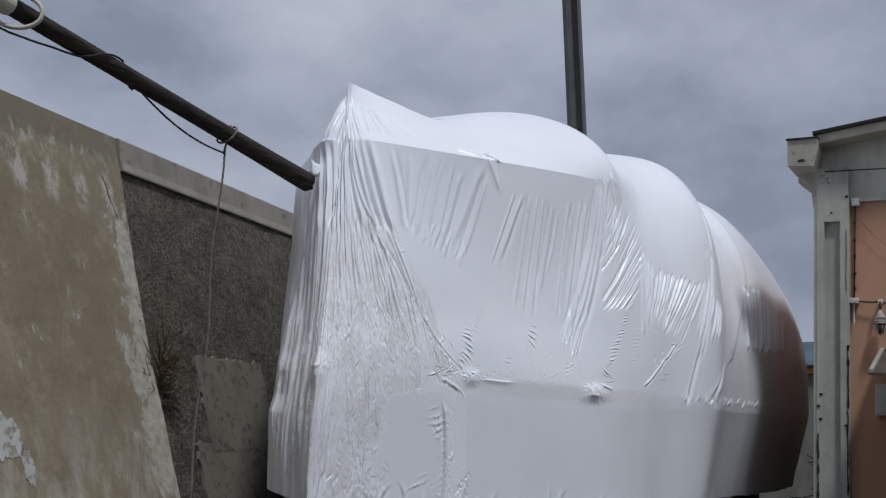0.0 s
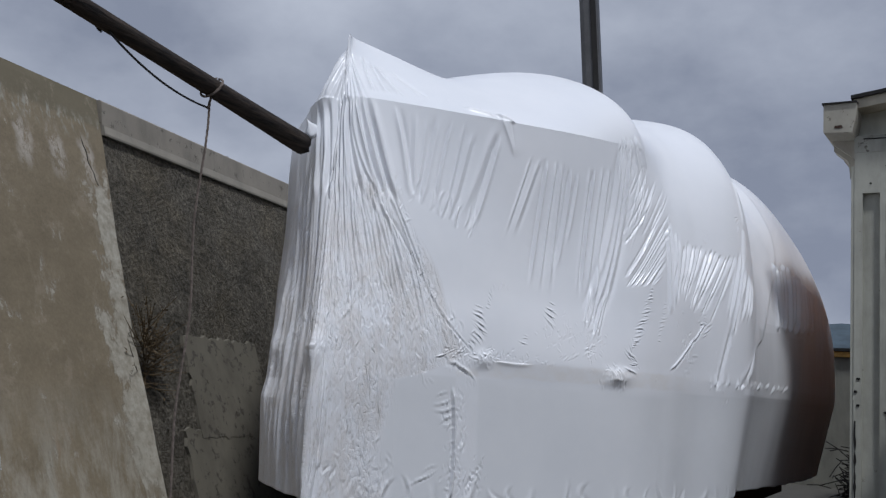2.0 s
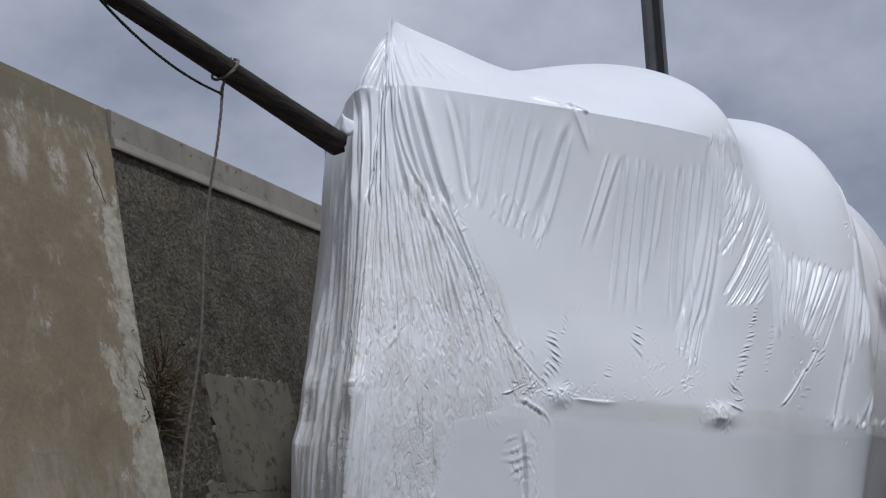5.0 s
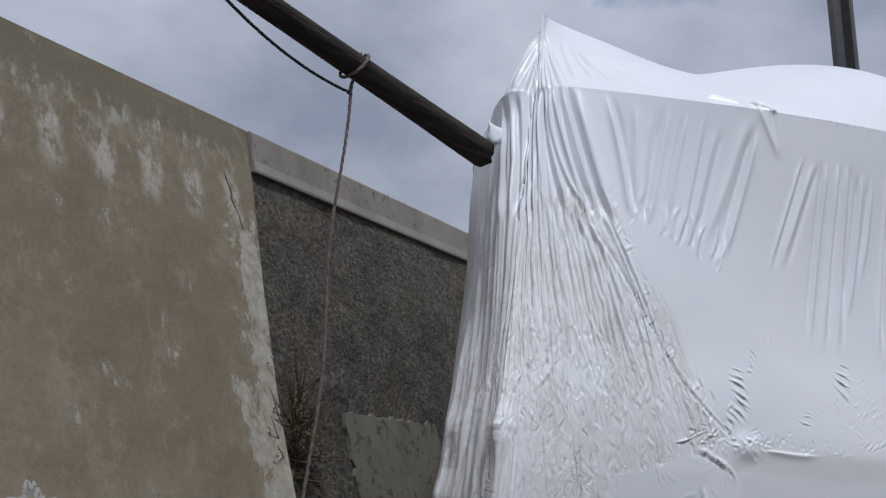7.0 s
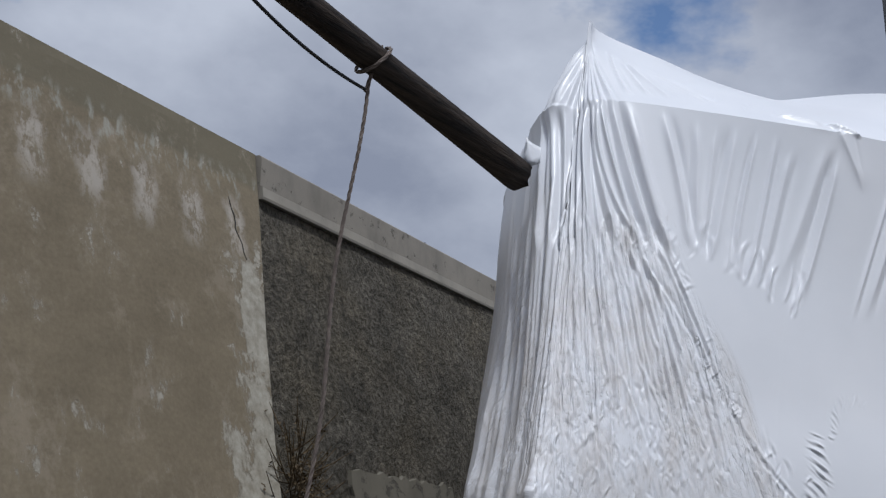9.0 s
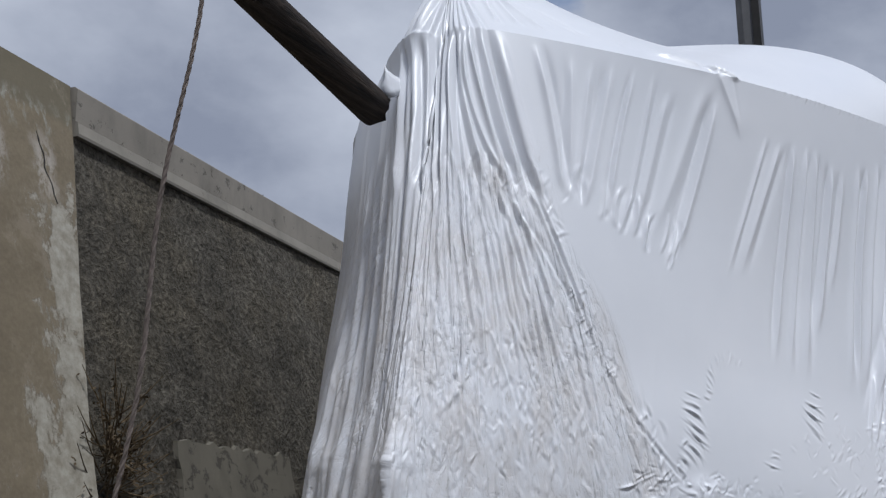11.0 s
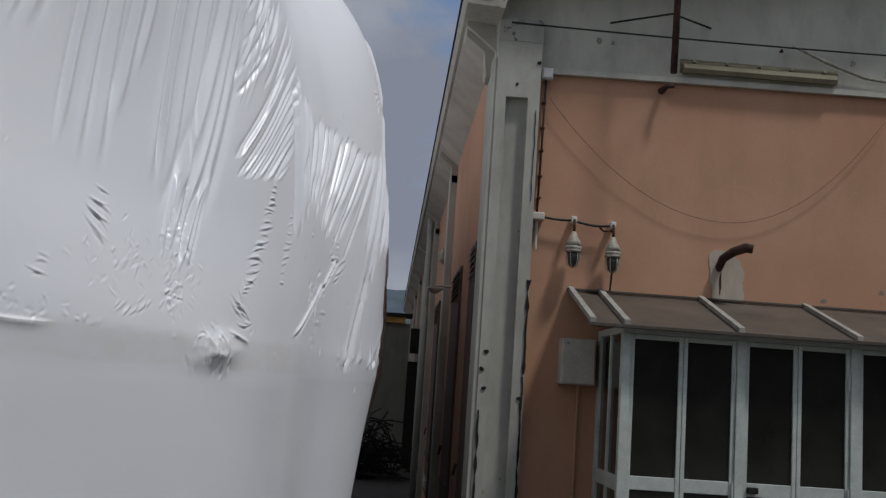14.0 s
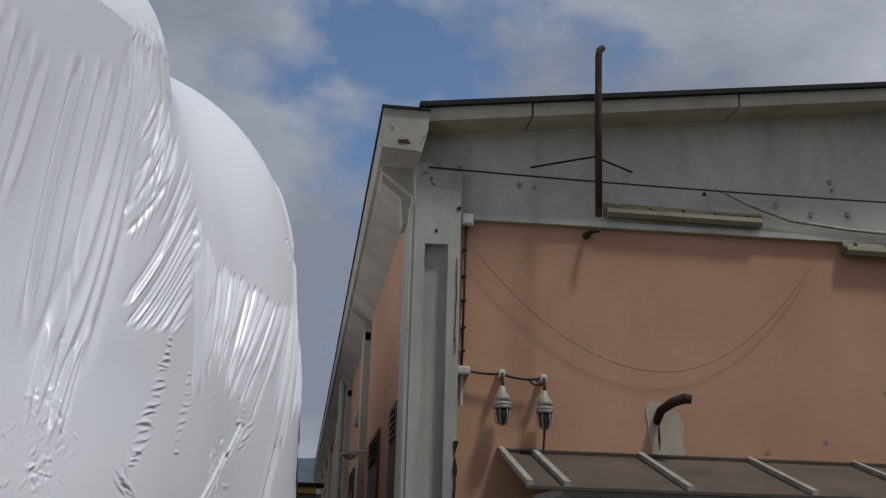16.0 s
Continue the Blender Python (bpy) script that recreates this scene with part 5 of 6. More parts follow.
    f.crumple_at((3.84, 2.42), (0.08, 0.08), 16, 0.005)
    f.crumple_at((3.62, 2.20), (0.16, 0.16), 34, 0.0050, 0.3)
    f.rungs(((3.92, 2.42), (3.86, 2.32)), 5, 0.09, 0.006, 0.7)
    f.rungs(((3.72, 2.10), (3.62, 2.00), (3.58, 1.92)), 7, 0.09, 0.0055, 0.1)
    f.spread(((4.02, 1.95), (6.6, 1.96)), ((3.98, 1.84), (6.5, 1.86)), 22, 0.012, 0.012, 0.03, 0.02, top=0.04, foot=0.05)
    f.crumple_at((4.8, 1.9), (1.2, 0.08), 50, 0.006)
    f.crease(((4.26, 2.56), (4.14, 2.2), (4.02, 1.80)), 0.020, -0.016, 0.3, -1.0, 0.3, 0.10)
    f.crease(((5.5, 2.60), (4.80, 2.2), (4.36, 1.84)), 0.026, -0.020, 0.3, -1.0, 0.25, 0.08)
    f.crumple_at((4.10, 2.05), (0.14, 0.40), 34, 0.0060, 0.5)
    for u0, z0, u1, z1 in ((4.53, 3.94, 4.50, 3.40), (4.50, 3.44, 4.40, 3.0), (4.42, 3.08, 4.20, 2.32)):
        f.crease(((u0, z0), (u1, z1)), 0.016, 0.014, 0.7, 1.0, 0.1, 0.1)
    f.rungs(((4.38, 3.50), (4.41, 3.44), (4.40, 3.38)), 5, 0.07, 0.006, 0.9, 1.0)
    f.spread(((6.35, 3.36), (8.0, 3.25)), ((6.12, 2.54), (7.8, 2.60)), 15, 0.026, 0.034, 0.03, 0.05, top=0.08, foot=0.08)
    f.spread(((8.0, 3.3), (9.2, 3.3)), ((7.9, 2.2), (9.0, 2.2)), 6, 0.035, 0.018, 0.06, 0.2, top=0.3, foot=0.3)
    # below the seam: one crooked upright crease, ripples at the hem
    f.crease(((1.14, 1.70), (1.18, 1.30), (1.17, 0.84)), 0.010, 0.022, 0.5, -1.0, 0.1, 0.05)
    f.rungs(((1.16, 1.26), (1.17, 1.10), (1.15, 0.96)), 8, 0.07, 0.006, 0.5)
    f.crumple_at((1.20, 1.28), (0.11, 0.55), 90, 0.0070)
    f.crumple_at((1.36, 0.98), (0.12, 0.14), 34, 0.008)
    f.rungs(((0.86, 0.96), (0.94, 1.02), (1.00, 1.06)), 4, 0.13, 0.008, 0.35)
    f.spread(((0.01, 1.85), (0.14, 1.85)), ((-0.02, 0.86), (0.12, 0.86)), 6, 0.010, 0.012, 0.02, 0.12, top=0.2, foot=0.15)
    f.spread(((0.3, 1.00), (6.0, 1.00)), ((0.28, 0.80), (6.0, 0.80)), 26, 0.018, 0.009, 0.06, 0.05, top=0.14, foot=0.01)
    f.crumple_at((3.55, 1.35), (0.10, 0.30), 16, 0.0028)
    # edges of overlapping sheets and the taped seam
    U = along[:, None]
    f.d -= 0.012 / (1 + np.exp(-np.clip((U - sheet_edge(z)) / 0.012, -40, 40))) * (U > 0) * np.clip((z - 1.8) / 0.1, 0, 1)
    f.d += 0.003 / (1 + np.exp(-(0.69 - U) / 0.006)) * (U > 0) * np.clip((1.9 - z) / 0.15, 0, 1)
    f.d += 0.002 * np.exp(-((z - 1.86) / 0.085) ** 4) * np.clip((U - 1.3) / 0.4, 0, 1)
    # above the seam the film lies out over a ledge
    f.d += 0.008 * np.where(z > 1.94, np.exp(-((z - 1.94) / 0.13) ** 2), np.exp(-((z - 1.94) / 0.10) ** 2)) * np.clip((U - 1.35) / 0.2, 0, 1) * np.clip((2.75 - U) / 0.25, 0, 1)
    # towards the sea wall the film flares out below the seam
    f.d += 0.03 * np.clip((-0.35 - U) / 0.3, 0, 1) * np.clip((1.68 - z) / 0.16, 0, 1)
    return f.d


def build_cover():
    grid, along, v = film_grid(1100, 60, 540)
    du, dv = np.gradient(grid, axis=0), np.gradient(grid, axis=1)
    normal = np.cross(du, dv)
    normal /= np.linalg.norm(normal, axis=2, keepdims=True) + 1e-9
    z, U = grid[:, :, 2], along[:, None]
    D = film_relief(along, z)
    # slow sway of the stretched sheet, and its hollow between seam and rail
    sway = np.array([[noise.noise(Vector((u * 1.1, h * 0.9, 2.0))) for h in grid[i, ::12, 2]] for i, u in enumerate(along)])
    sway = np.stack([np.interp(np.arange(len(v)), np.arange(0, len(v), 12), row) for row in sway])
    w = np.clip((v - 0.2) / 0.4, 0, 1)[None]
    foot = np.clip(w / 0.3, 0, 1)
    hollow = np.clip((U - 0.3) / 0.8, 0, 1) * np.clip((3.6 - U) / 0.9, 0, 1)
    # folds run out towards the hard rail and never reach the roof
    held = np.clip((U - 0.25) / 0.15, 0, 1) * np.clip((3.0 - U) / 0.25, 0, 1)
    rise = np.clip((0.6 - v[None]) / 0.4 * 2.0 / 0.26, 0, 1)
    D *= 1 - held * (1 - rise * rise * (3 - 2 * rise))
    rail = Folds(along, z)
    rail.pleat((1.20, 3.99), (1.42, 3.58), 0.032, 0.012, 1.1, 3.0, 0.0, -0.8)
    rail.pleat((1.30, 3.97), (1.40, 3.66), 0.010, -0.004, 1.2, 3.0)
    rail.pleat((0.98, 4.00), (1.24, 3.93), 0.014, 0.030, 1.2, 3.0, 0.0, 0.6)
    rail.pleat((1.22, 3.97), (1.36, 3.89), 0.013, 0.030, 1.3, 3.0, 0.0, -0.5)
    rail.crumple_at((1.24, 3.95), (0.10, 0.05), 10, 0.006)
    for a, b in (((0.26, 4.46), (0.36, 4.03)), ((0.34, 4.42), (0.46, 4.03)), ((0.38, 4.40), (0.56, 4.02)), ((0.50, 4.34), (0.74, 4.04))):
        rail.crease((a, b), 0.013, 0.011, 0.9, 1.0, 0.12, 0.06)
    rail.crumple_at((0.9, 4.06), (0.4, 0.06), 10, 0.004)
    rail.spread(((2.60, 3.96), (3.00, 4.06)), ((2.58, 3.84), (2.98, 3.90)), 7, 0.009, 0.010, 0.02, 0.02, top=0.05, foot=0.05)
    rail.rungs(((1.46, 3.91), (2.0, 3.905), (2.60, 3.90)), 30, 0.04, 0.0030, 3.0, 0.0, 0.006)
    D += rail.d
    D += 0.03 * sway * np.sin(np.pi * w) - 0.045 * hollow * np.sin(np.pi * w) * foot * foot * (3 - 2 * foot)
    D += 0.012 * sway * np.clip((0.2 - v) / 0.08, 0, 1)[None] + 0.04 * sway * np.clip(-U / 0.2, 0, 1) * (v < 0.6)[None]
    # under the seam the cover is drawn in towards the keel
    D -= np.clip(SEAM_Z - z, 0, 2) * (0.145 * np.clip((U - 3.2) / 1.5, 0, 1) + 0.08 * np.clip((U - 4.6) / 2.0, 0, 1))
    # stretched from the peak down over the spar, the film stands off the stem
    stand = np.clip((-0.02 - U) / 0.14, 0, 1) * np.clip((U + 0.70) / 0.25, 0, 1) * np.clip((z - 3.80) / 0.30, 0, 1) * np.clip((4.58 - z) / 0.22, 0, 1)
    D += 0.055 * stand * stand * (3 - 2 * stand)
    grid = grid + normal * D[:, :, None]
    blunt = np.clip(grid[:, :, 2] - 4.53, 0, None) * np.clip((1.2 - np.abs(U)) / 0.5, 0, 1)
    grid[:, :, 2] -= 0.12 * blunt
    # the hem hangs in tatters
    tatter = np.array([0.02 * noise.noise(Vector((u * 3.1, 0.4, 9.0))) - 0.13 * max(0.0, noise.noise(Vector((u * 4.3, 2.2, 5.0))) - 0.34) for u in along])
    grid[:, :, 2] += tatter[:, None] * np.clip((HEM_Z + 0.15 - grid[:, :, 2]) / 0.15, 0, 1)
    hem = grid[:, :1] - normal[:, :1] * 0.05
    hem[:, :, 2] += 0.02
    inner = hem - normal[:, :1] * 0.02
    inner[:, :, 2] += 0.12
    grid = np.concatenate([inner, hem, grid], 1)
    n, m = grid.shape[:2]
    idx = np.arange(n * m).reshape(n, m)
    quads = np.stack([idx[:-1, :-1], idx[1:, :-1], idx[1:, 1:], idx[:-1, 1:]], -1).reshape(-1, 4)
    me = bpy.data.meshes.new("film_cover")
    me.vertices.add(n * m)
    me.vertices.foreach_set("co", grid.reshape(-1).astype(np.float32))
    me.loops.add(quads.size)
    me.loops.foreach_set("vertex_index", quads.reshape(-1).astype(np.int32))
    me.polygons.add(len(quads))
    me.polygons.foreach_set("loop_start", np.arange(0, quads.size, 4, dtype=np.int32))
    me.polygons.foreach_set("use_smooth", np.ones(len(quads), bool))
    me.update(calc_edges=True)
    # the film breaks sharply over the rail
    row = 2 + int(np.argmin(np.abs(v - 0.6)))
    hard = np.zeros(n * m, bool)
    hard[idx[(along > 0.30) & (along < 2.95), row]] = True
    ends = np.empty(2 * len(me.edges), np.int32)
    me.edges.foreach_get("vertices", ends)
    me.attributes.new("sharp_edge", "BOOLEAN", "EDGE").data.foreach_set("value", hard[ends.reshape(-1, 2)].all(1))
    # how dusty and how thin the film is; port dust also holds painted shade
    zz = grid[:, :, 2]
    torn = np.array([[noise.noise(Vector((u * 3.0, h * 2.0, 7.0))) for h in zz[i, ::8]] for i, u in enumerate(along)])
    torn = np.stack([np.interp(np.arange(zz.shape[1]), np.arange(0, zz.shape[1], 8), row) for row in torn])
    dust_and_shade = stem_zone(U + 0.10 * torn, zz) * np.clip((3.5 + 0.4 * torn - zz) / 0.9, 0, 1)
    strip_tape = np.clip((U - 1.15) / 0.02, 0, 1) * np.clip((1.38 - U + 0.10 * torn) / 0.03, 0, 1) * np.clip((1.86 - zz) / 0.05, 0, 1)
    dust_and_shade = np.maximum(dust_and_shade, 0.12 * strip_tape)
    # port side: brown patches, and its turned-away shade put into the colour
    dust_and_shade = np.maximum(dust_and_shade, np.clip((-0.08 - U) / 0.12, 0, 1) * np.clip((3.3 + 0.4 * torn - zz) / 0.3, 0, 1))
    dust_and_shade = np.maximum(dust_and_shade, np.clip(1 - np.abs(U - 0.36) / 0.30, 0, 1) * np.clip(1.3 - np.abs(zz - 3.17) / 0.14, 0, 1))
    ramp = lambda x, wide: np.clip(x / wide + 0.5, 0, 1)
    past = ramp(U - sheet_edge(zz), 0.03) * (zz > 1.86) + ramp(U - 5.2, 0.5) * (zz <= 1.86)
    skirt = ramp(2.52 + 0.05 * torn - zz, 0.04) * ramp(U - 5.6, 0.04)
    brown_edge = np.interp(zz, (0.9, 1.9, 2.6, 3.2, 3.5), (6.6, 6.9, 7.4, 7.8, 8.1)) + 0.08 * torn
    aft = ramp(U - brown_edge, 0.12) * ramp(3.42 + 0.12 * torn - zz, 0.06)
    patch = ramp(U - 6.85 - 0.3 * torn, 0.1) * ramp(zz - 3.24 - 0.1 * torn, 0.05) * ramp(3.38 + 0.1 * torn - zz, 0.05)
    strip = ramp(U - np.interp(zz, (2.5, 2.93, 3.35), (5.95, 6.1, 6.42)), 0.05) * ramp(3.36 - zz, 0.03) * ramp(zz - 2.52, 0.04)
    thin = np.clip(np.maximum.reduce([(0.15 + 0.25 * (zz < 2.6)) * past, 0.20 * strip, 0.62 * skirt, 0.54 * aft, 0.45 * patch]), 0, 1)
    rusty = np.clip(np.maximum.reduce([aft * ramp(zz - 1.7, 0.8), patch, 0.45 * past * ramp(zz - 3.36, 0.1)]), 0, 1)
    fibre = (U - 0.08) * 2.0 / np.maximum(4.75 - zz, 0.4)
    taped = np.maximum(0.75 * np.clip((U - 1.30) / 0.25, 0, 1) * np.clip((3.7 - U) / 0.4, 0, 1) * np.clip((zz - 1.7) / 0.05, 0, 1), strip_tape)
    for name, values in (("dust_and_shade", dust_and_shade), ("taped", taped), ("thin", thin), ("rusty", rusty), ("fibre", fibre)):
        me.attributes.new(name, "FLOAT", "POINT").data.foreach_set("value", (values + 0 * zz).reshape(-1).astype(np.float32))
    me.materials.append(FILM)
    me.validate()
    return me


boat = thing("wrapped_boat", (0, 0, 0), "large boat wrapped in wrinkled white shrink film", "boat")
film_cover = new("film_cover", build_cover())
film_cover.parent = boat

# hull and keel under the hem, on blocks
bm = bmesh.new()
outline = [(-3.6, 6.9), (-2.95, 7.85), (-2.25, 8.95), (-1.85, 10.2), (-1.75, 12), (-1.8, 14), (-1.95, 16), (-2.3, 17.4), (-3.2, 18.4), (-5.0, 18.4), (-5.9, 17.4), (-6.3, 16), (-6.4, 14), (-6.4, 12), (-6.1, 10.2), (-5.5, 8.95), (-4.6, 7.9)]
outline = [(-4.1 + 0.86 * (x + 4.1), 12.8 + 0.95 * (y - 12.8)) for x, y in outline]
part("hull", prism(outline, "z", 0.55, 1.2), HULL_RED, boat, "dark red hull bottom")
part("keel", box(-4.25, -3.95, 8.5, 17.5, 0.12, 0.56, 0.03), HULL_RED, boat)
for y in (9, 12, 15, 17):
    blk = tagged(part("keel_block", box(-4.5, -3.7, y - 0.15, y + 0.15, 0.0, 0.12, 0.01), SPAR), "dark timber keel block under the boat", "block", "keel blocks")

# spar that sticks out over the bow
spar = thing("wooden_spar", (-4.17, 7.4, 3.48), "long dark weathered wooden spar over the bow", "spar")
A, B = Vector((-4.20, 6.98, 3.575)), Vector((-3.634, 3.2, 3.815))
pts = [A.lerp(B, k / 20) for k in range(21)]
bm = tube(pts, [0.056 + 0.032 * (1 - k / 20) ** 2.5 for k in range(21)], 20)
for v in bm.verts:
    if (v.co - A).length < 0.1:
        v.co.y += 0.035 * noise.noise(v.co * 23) + 0.02 * noise.noise(v.co * 61)
fpart(spar, "pole", bm, SPAR, smooth=True)
bm = bmesh.new()
tip, left, right, heel = (bm.verts.new(p) for p in ((-4.13, 6.94, 3.77), (-4.25, 6.99, 3.62), (-4.09, 6.98, 3.61), (-4.12, 7.16, 3.73)))
for trio in ((tip, left, right), (tip, right, heel), (tip, heel, left), (left, heel, right)):
    bm.faces.new(trio)
bmesh.ops.subdivide_edges(bm, edges=bm.edges[:], cuts=4, use_grid_fill=True)
for v in bm.verts:
    v.co += Vector((0.02, 0.02, 0.01)) * noise.noise(v.co * 12)
bmesh.ops.recalc_face_normals(bm, faces=bm.faces[:])
part("film_flap", bm, FILM, boat, "small peak of film over the spar's end", True)


def on_spar(y):
    return A.lerp(B, (y - A.y) / (B.y - A.y))


fpart(spar, "end_fitting", tube([on_spar(3.50), on_spar(3.0)], 0.066, 18), GREY_PLASTIC, "pale worn end fitting")


def twisted(points, radius, twist=9.0, strands=3):
    """A laid rope: strands wound about the line through the points."""
    pts = [Vector(p) for p in points]
    fine = []
    for a, b in zip(pts, pts[1:]):
        n = max(2, int((b - a).length / 0.012))
        fine += [a.lerp(b, k / n) for k in range(n)]
    fine.append(pts[-1])
    bm, run = bmesh.new(), 0.0
    phases = [[] for _ in range(strands)]
    for k, p in enumerate(fine):
        if k:
            run += (p - fine[k - 1]).length
        ahead = (fine[min(k + 1, len(fine) - 1)] - fine[max(k - 1, 0)]).normalized()
        side = ahead.cross(Vector((0.3, 0.9, 0.2))).normalized()
        other = ahead.cross(side)
        for s in range(strands):
            a = run / radius / 2.6 + 2 * math.pi * s / strands
            phases[s].append(p + 0.55 * radius * (math.cos(a) * side + math.sin(a) * other))
    for line in phases:
        tube(line, radius * 0.56, 6, bm)
    return bm


KNOT = on_spar(5.74)
rope = thing("hanging_rope", KNOT, "grey twisted rope knotted to the spar and hanging down", "rope")
wrap = [KNOT + Vector((0.079 * math.sin(a), 0.05 * math.cos(a) - 0.004 * a, 0.079 * math.cos(a))) for a in [2 * math.pi * k / 24 for k in range(25)]]
fpart(rope, "hitch", twisted(wrap + [KNOT + Vector((0.0, -0.03, -0.16))], 0.0085), ROPE)
fall = [KNOT + Vector((0.0, -0.03, -0.10)) + Vector((0.012 * math.sin(k * 0.9), 0.012 * math.cos(k * 0.7), -k * 0.17)) for k in range(21)]
fpart(rope, "fall", twisted(fall, 0.0082), ROPE)
line = thing("slack_line", on_spar(4.6), "thin dark line slung under the spar", "rope")
low = KNOT + Vector((0, -0.03, -0.15))
fpart(line, "sling", tube(sag(on_spar(4.66) + Vector((0.02, 0, -0.06)), low, 0.06), 0.0075, 8), CABLE, smooth=True)
front, crown = Vector((0.877, 0.10, -0.47)), Vector((0.47, 0.05, 0.88))
turns = []
for k in range(33):
    y = 4.05 + 0.61 * k / 32
    a = radians(np.interp(y, (4.05, 4.12, 4.2, 4.34, 4.46, 4.60, 4.66), (-60, -20, 25, 72, 100, 200, 262)))
    turns.append(on_spar(y) + 0.070 * (math.cos(a) * front + math.sin(a) * crown))
fpart(line, "turn", tube(turns, 0.0075, 8), CABLE, smooth=True)
lead = [turns[0]] + [on_spar(y) + 0.03 * front + Vector((0, 0, -h)) for y, h in ((3.95, 0.082), (3.86, 0.095), (3.7, 0.125), (3.5, 0.155), (3.36, 0.16))]
fpart(line, "lead", tube(lead, 0.0075, 8), CABLE, smooth=True)
hoop = thing("white_hoop", on_spar(3.52), "pale plastic hoop hung round the spar's end", "ring")
c = on_spar(3.52)
fpart(hoop, "ring", tube([c + Vector((0.06 + 0.11 * math.sin(a), 0.09 * math.sin(a), 0.10 * math.cos(a) - 0.04)) for a in [2 * math.pi * k / 32 for k in range(33)]], 0.013, 10), GREY_PLASTIC, smooth=True)

# ---- mast behind the crown of the cover ----
mast = thing("boat_mast", (-3.87, 12.75, 3.0), "tall grey metal mast with a dark sail track", "mast")
bm = prism([(-0.12, -0.08), (-0.06, -0.12), (0.10, -0.12), (0.12, -0.06), (0.12, 0.10), (-0.12, 0.10)], "z", 0.0, 9.0)
pole_ob = part("pole", bm, MAST, mast)
part("sail_track", box(0.03, 0.105, -0.14, -0.118, 0.0, 9.0, 0.004), DARK, mast)
mast.matrix_world = Matrix.Translation((-3.87, 12.75, 3.0)) @ Matrix.Rotation(radians(-5.0), 4, "Y") @ Matrix.Rotation(radians(12), 4, "Z")

# ---- alley end, far things ----
far = thing("far_outbuilding", (-1.2, 26, 0), "grey rendered outbuilding closing the alley", "building", "structure")


def qpart(name, bm, material, label=""):
    bmesh.ops.translate(bm, verts=bm.verts, vec=(1.2, -26, 0))
    return part(name, bm, material, far, label)


qpart("wall", box(-9.0, -0.99, 26.0, 26.3, -0.1, 3.05), FARPALE)
qpart("roof_edge", box(-9.0, -0.95, 25.85, 26.4, 3.18, 3.26, 0.01), DARK, "black roof edge")
qpart("fascia", box(-9.0, -1.1, 25.9, 26.3, 3.05, 3.18, 0.01), OCHRE, "ochre fascia board")
qpart("doorway", box(-0.985, -0.76, 26.0, 26.3, 0.0, 2.25), DARK)
heap = thing("rubbish_heap", (-1.85, 23.6, 0), "dark heap of brushwood and planks on the alley floor", "rubbish")
random.seed(21)
brush = bmesh.new()
for k in range(420):
    p = Vector((random.gauss(0, 0.42), random.gauss(0, 0.4), abs(random.gauss(0.25, 0.42))))
    w = Vector((random.uniform(-1, 1), random.uniform(-1, 1), random.uniform(-0.3, 0.7))).normalized() * random.uniform(0.15, 0.4)
    tube([p - w, p + Vector((0, 0, 0.03)), p + w], 0.012, 5, brush)
for k in range(5):
    p, w = Vector((0.1 * k, -0.6 + 0.25 * k, 0.12 + 0.09 * k)), Vector((0.7, 0.25 * (k - 2), 0.02))
    part("plank", tube([p - w, p + w], 0.035, 4), SPAR, heap)
tagged(part("brushwood", brush, DARK, heap, "dark dead brushwood"), kind="stuff")
switch = thing("wall_cabinet", (-0.88, 25.9, 2.5), "small black cabinet hung at the alley's end", "cabinet")
fpart(switch, "case", box(-0.97, -0.76, 25.75, 25.99, 2.42, 2.95, 0.02), DARK)
fpart(switch, "front", box(-0.95, -0.78, 25.735, 25.75, 2.45, 2.92, 0.008), DARK)
pipe = thing("rain_pipe", (-0.9, 20.7, 0), "pale downpipe beside a pilaster", "pipe")
fpart(pipe, "pipe", tube([(-0.86, 20.7, 0.0), (-0.86, 20.7, 4.5)], 0.05, 10), WHITE_FLAKE, smooth=True)
hopper = thing("wall_lamp", (-0.72, 16.0, 2.9), "pale wall lamp with a flat conical shade in the alley", "lamp")
fpart(hopper, "shade", lathe([(0.03, 0.0), (0.10, 0.05), (0.105, 0.062)], (-0.91, 16.0, 2.83), 16), WHITE_PLASTIC, smooth=True)
fpart(hopper, "bracket", tube([(-0.91, 16.0, 2.89), (-0.91, 16.0, 2.92), (-0.72, 16.0, 2.92)], 0.014, 8), GREY_PLASTIC)
oval = thing("bulkhead_lamp", (-0.72, 17.4, 3.45), "oval grey bulkhead lamp on the alley wall", "lamp")
fpart(oval, "base", tube([(-0.72, 17.4, 3.45), (-0.76, 17.4, 3.45)], 0.12, 16), GREY_PLASTIC)
fpart(oval, "cover", tube([(-0.76, 17.4, 3.45), (-0.80, 17.4, 3.45), (-0.83, 17.4, 3.45)], [0.11, 0.09, 0.04], 16), LAMP_GREY, smooth=True)

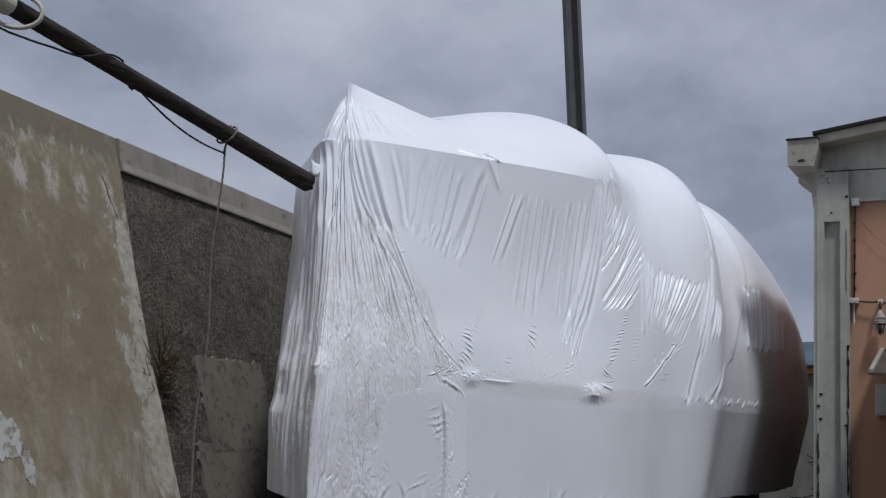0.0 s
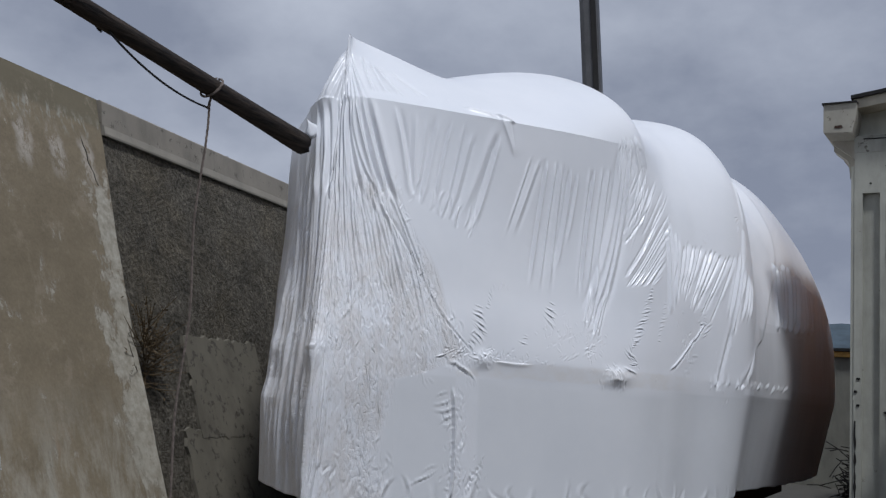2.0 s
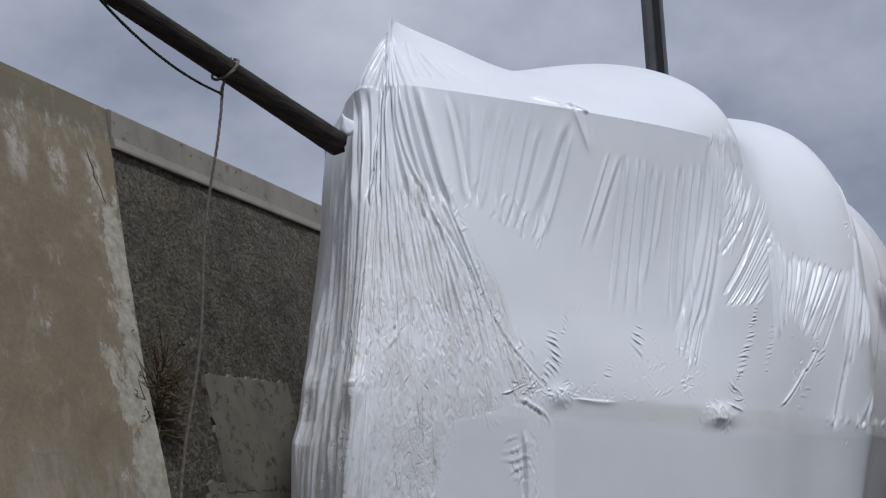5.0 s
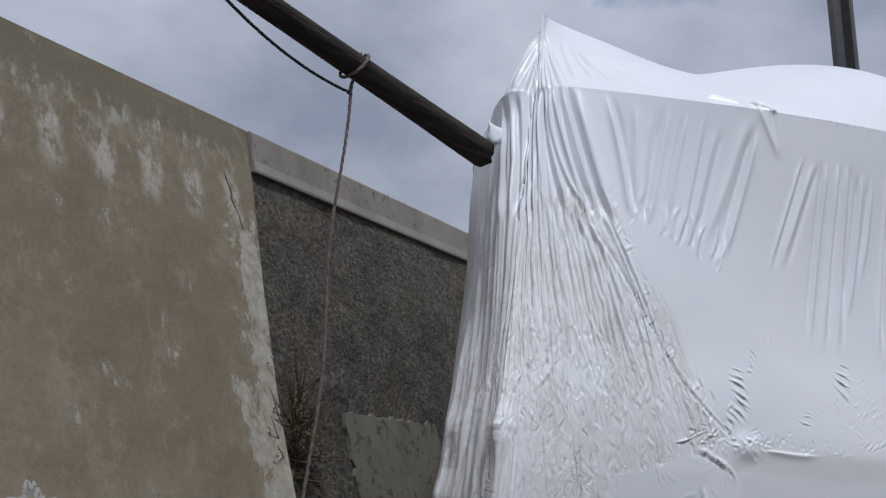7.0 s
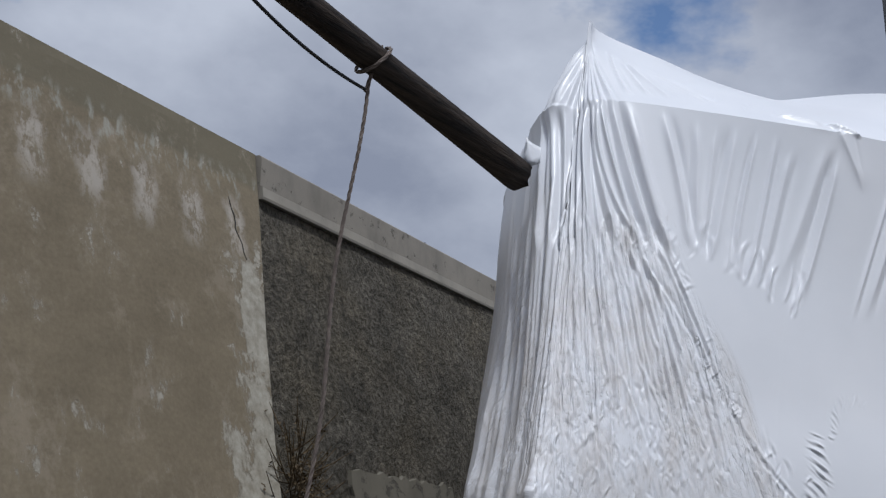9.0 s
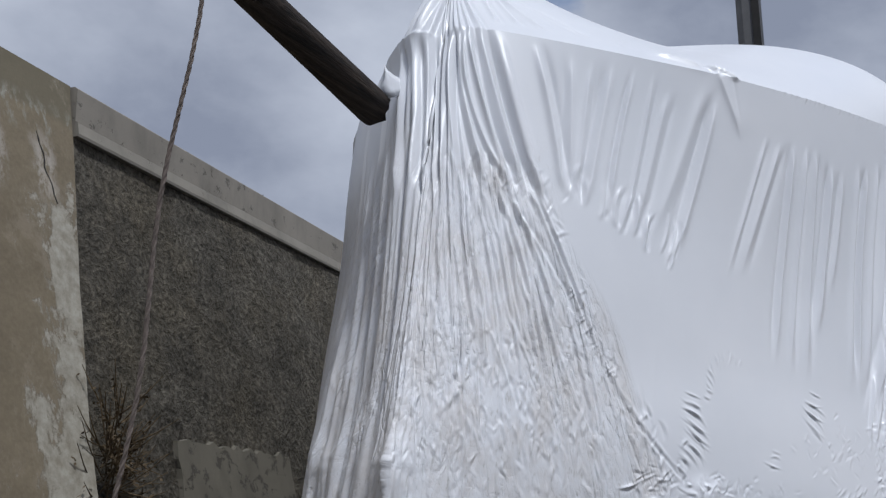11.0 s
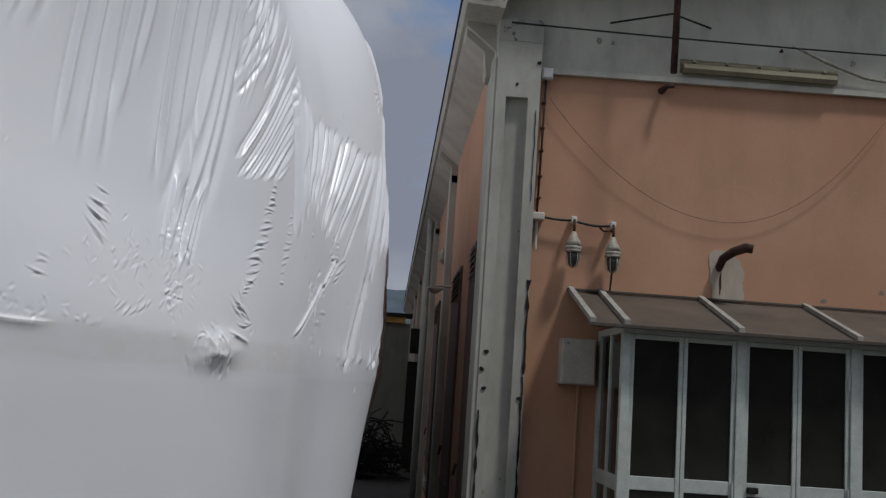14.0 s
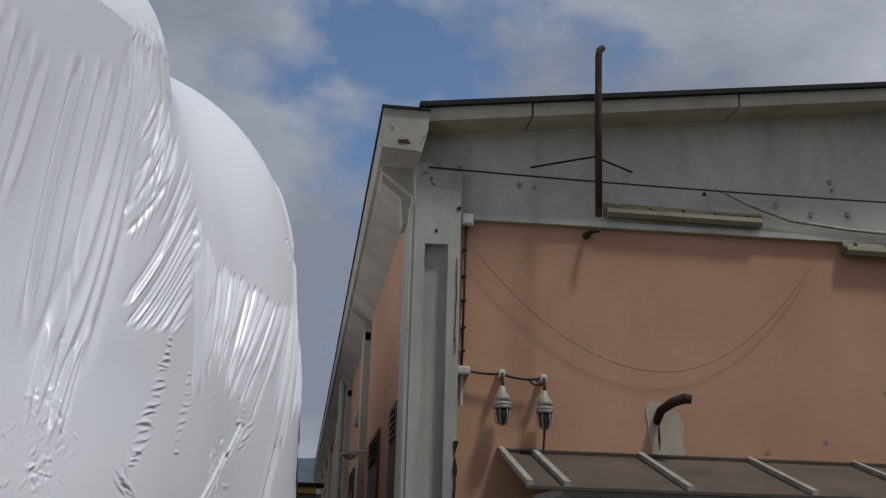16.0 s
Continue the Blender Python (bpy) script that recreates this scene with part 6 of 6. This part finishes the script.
bm = bmesh.new()
xs = 80
ridge = []
for k in range(xs + 1):
    x = -900 + 1500 * k / xs
    h = 90 + 22 * noise.noise(Vector((x * 0.004, 1.3, 0))) + 9 * noise.noise(Vector((x * 0.02, 4.1, 0)))
    ridge.append((bm.verts.new((x, 900, -2)), bm.verts.new((x, 960, h * 0.6)), bm.verts.new((x, 1060, h)), bm.verts.new((x, 1250, -2))))
for a, b in zip(ridge, ridge[1:]):
    for k in range(3):
        bm.faces.new((a[k], b[k], b[k + 1], a[k + 1]))
tagged(mesh_object("backdrop_hill", bm, HILL, True), "low wooded hill far behind the yard", "hill", kind="structure")

# ---- plain sheds added out of view, closing the yard behind the walker ----
sheds = thing("unseen_sheds", (0, -15, 0), "plain grey sheds added out of view to close the yard", "building", "structure")
for x0, x1, y0, y1, h in ((-26, 26, -15.3, -15, 6.5), (18, 18.3, -15, 11.9, 6.0), (-14.5, -14.2, -15, -6.8, 5.0)):
    part("unseen_shed_wall", box(x0, x1, y0 + 15, y1 + 15, -0.1, h), FARWALL, sheds)

# ---- dry weed in the wall's joint ----
weed = thing("dry_weed", WALL @ Vector((0.98, 0.22, 1.88)), "straggly dry weed rooted in the wall joint", "plant")
random.seed(11)
root = weed.location.copy()
stems, leaves = bmesh.new(), bmesh.new()
for k in range(85):
    way = Vector((random.uniform(-0.2, 1.0), random.uniform(-1.2, 1.2), random.uniform(-0.9, 1.0))).normalized()
    reach = random.uniform(0.12, 0.42)
    start = Vector((0.0, random.uniform(-0.05, 0.06), random.uniform(-0.35, 0.25)))
    pts = [start + way * reach * f + Vector((0.03 * f, 0, 0.10 * f * f)) for f in (0, 0.35, 0.7, 1.0)]
    tube(pts, [0.006, 0.005, 0.004, 0.002], 5, stems)
    for f in range(7):
        p = start + way * reach * random.uniform(0.4, 1.0) + Vector((0, 0, 0.08 * random.random()))
        q, r = Vector([random.uniform(-1, 1) for _ in range(3)]) * 0.016, Vector([random.uniform(-1, 1) for _ in range(3)]) * 0.010
        leaves.faces.new([leaves.verts.new(p + w) for w in (q, r, -q, -r)])
tagged(part("stem_mass", stems, TWIG, weed), kind="stuff")
tagged(part("foliage", leaves, TWIG, weed), kind="stuff")
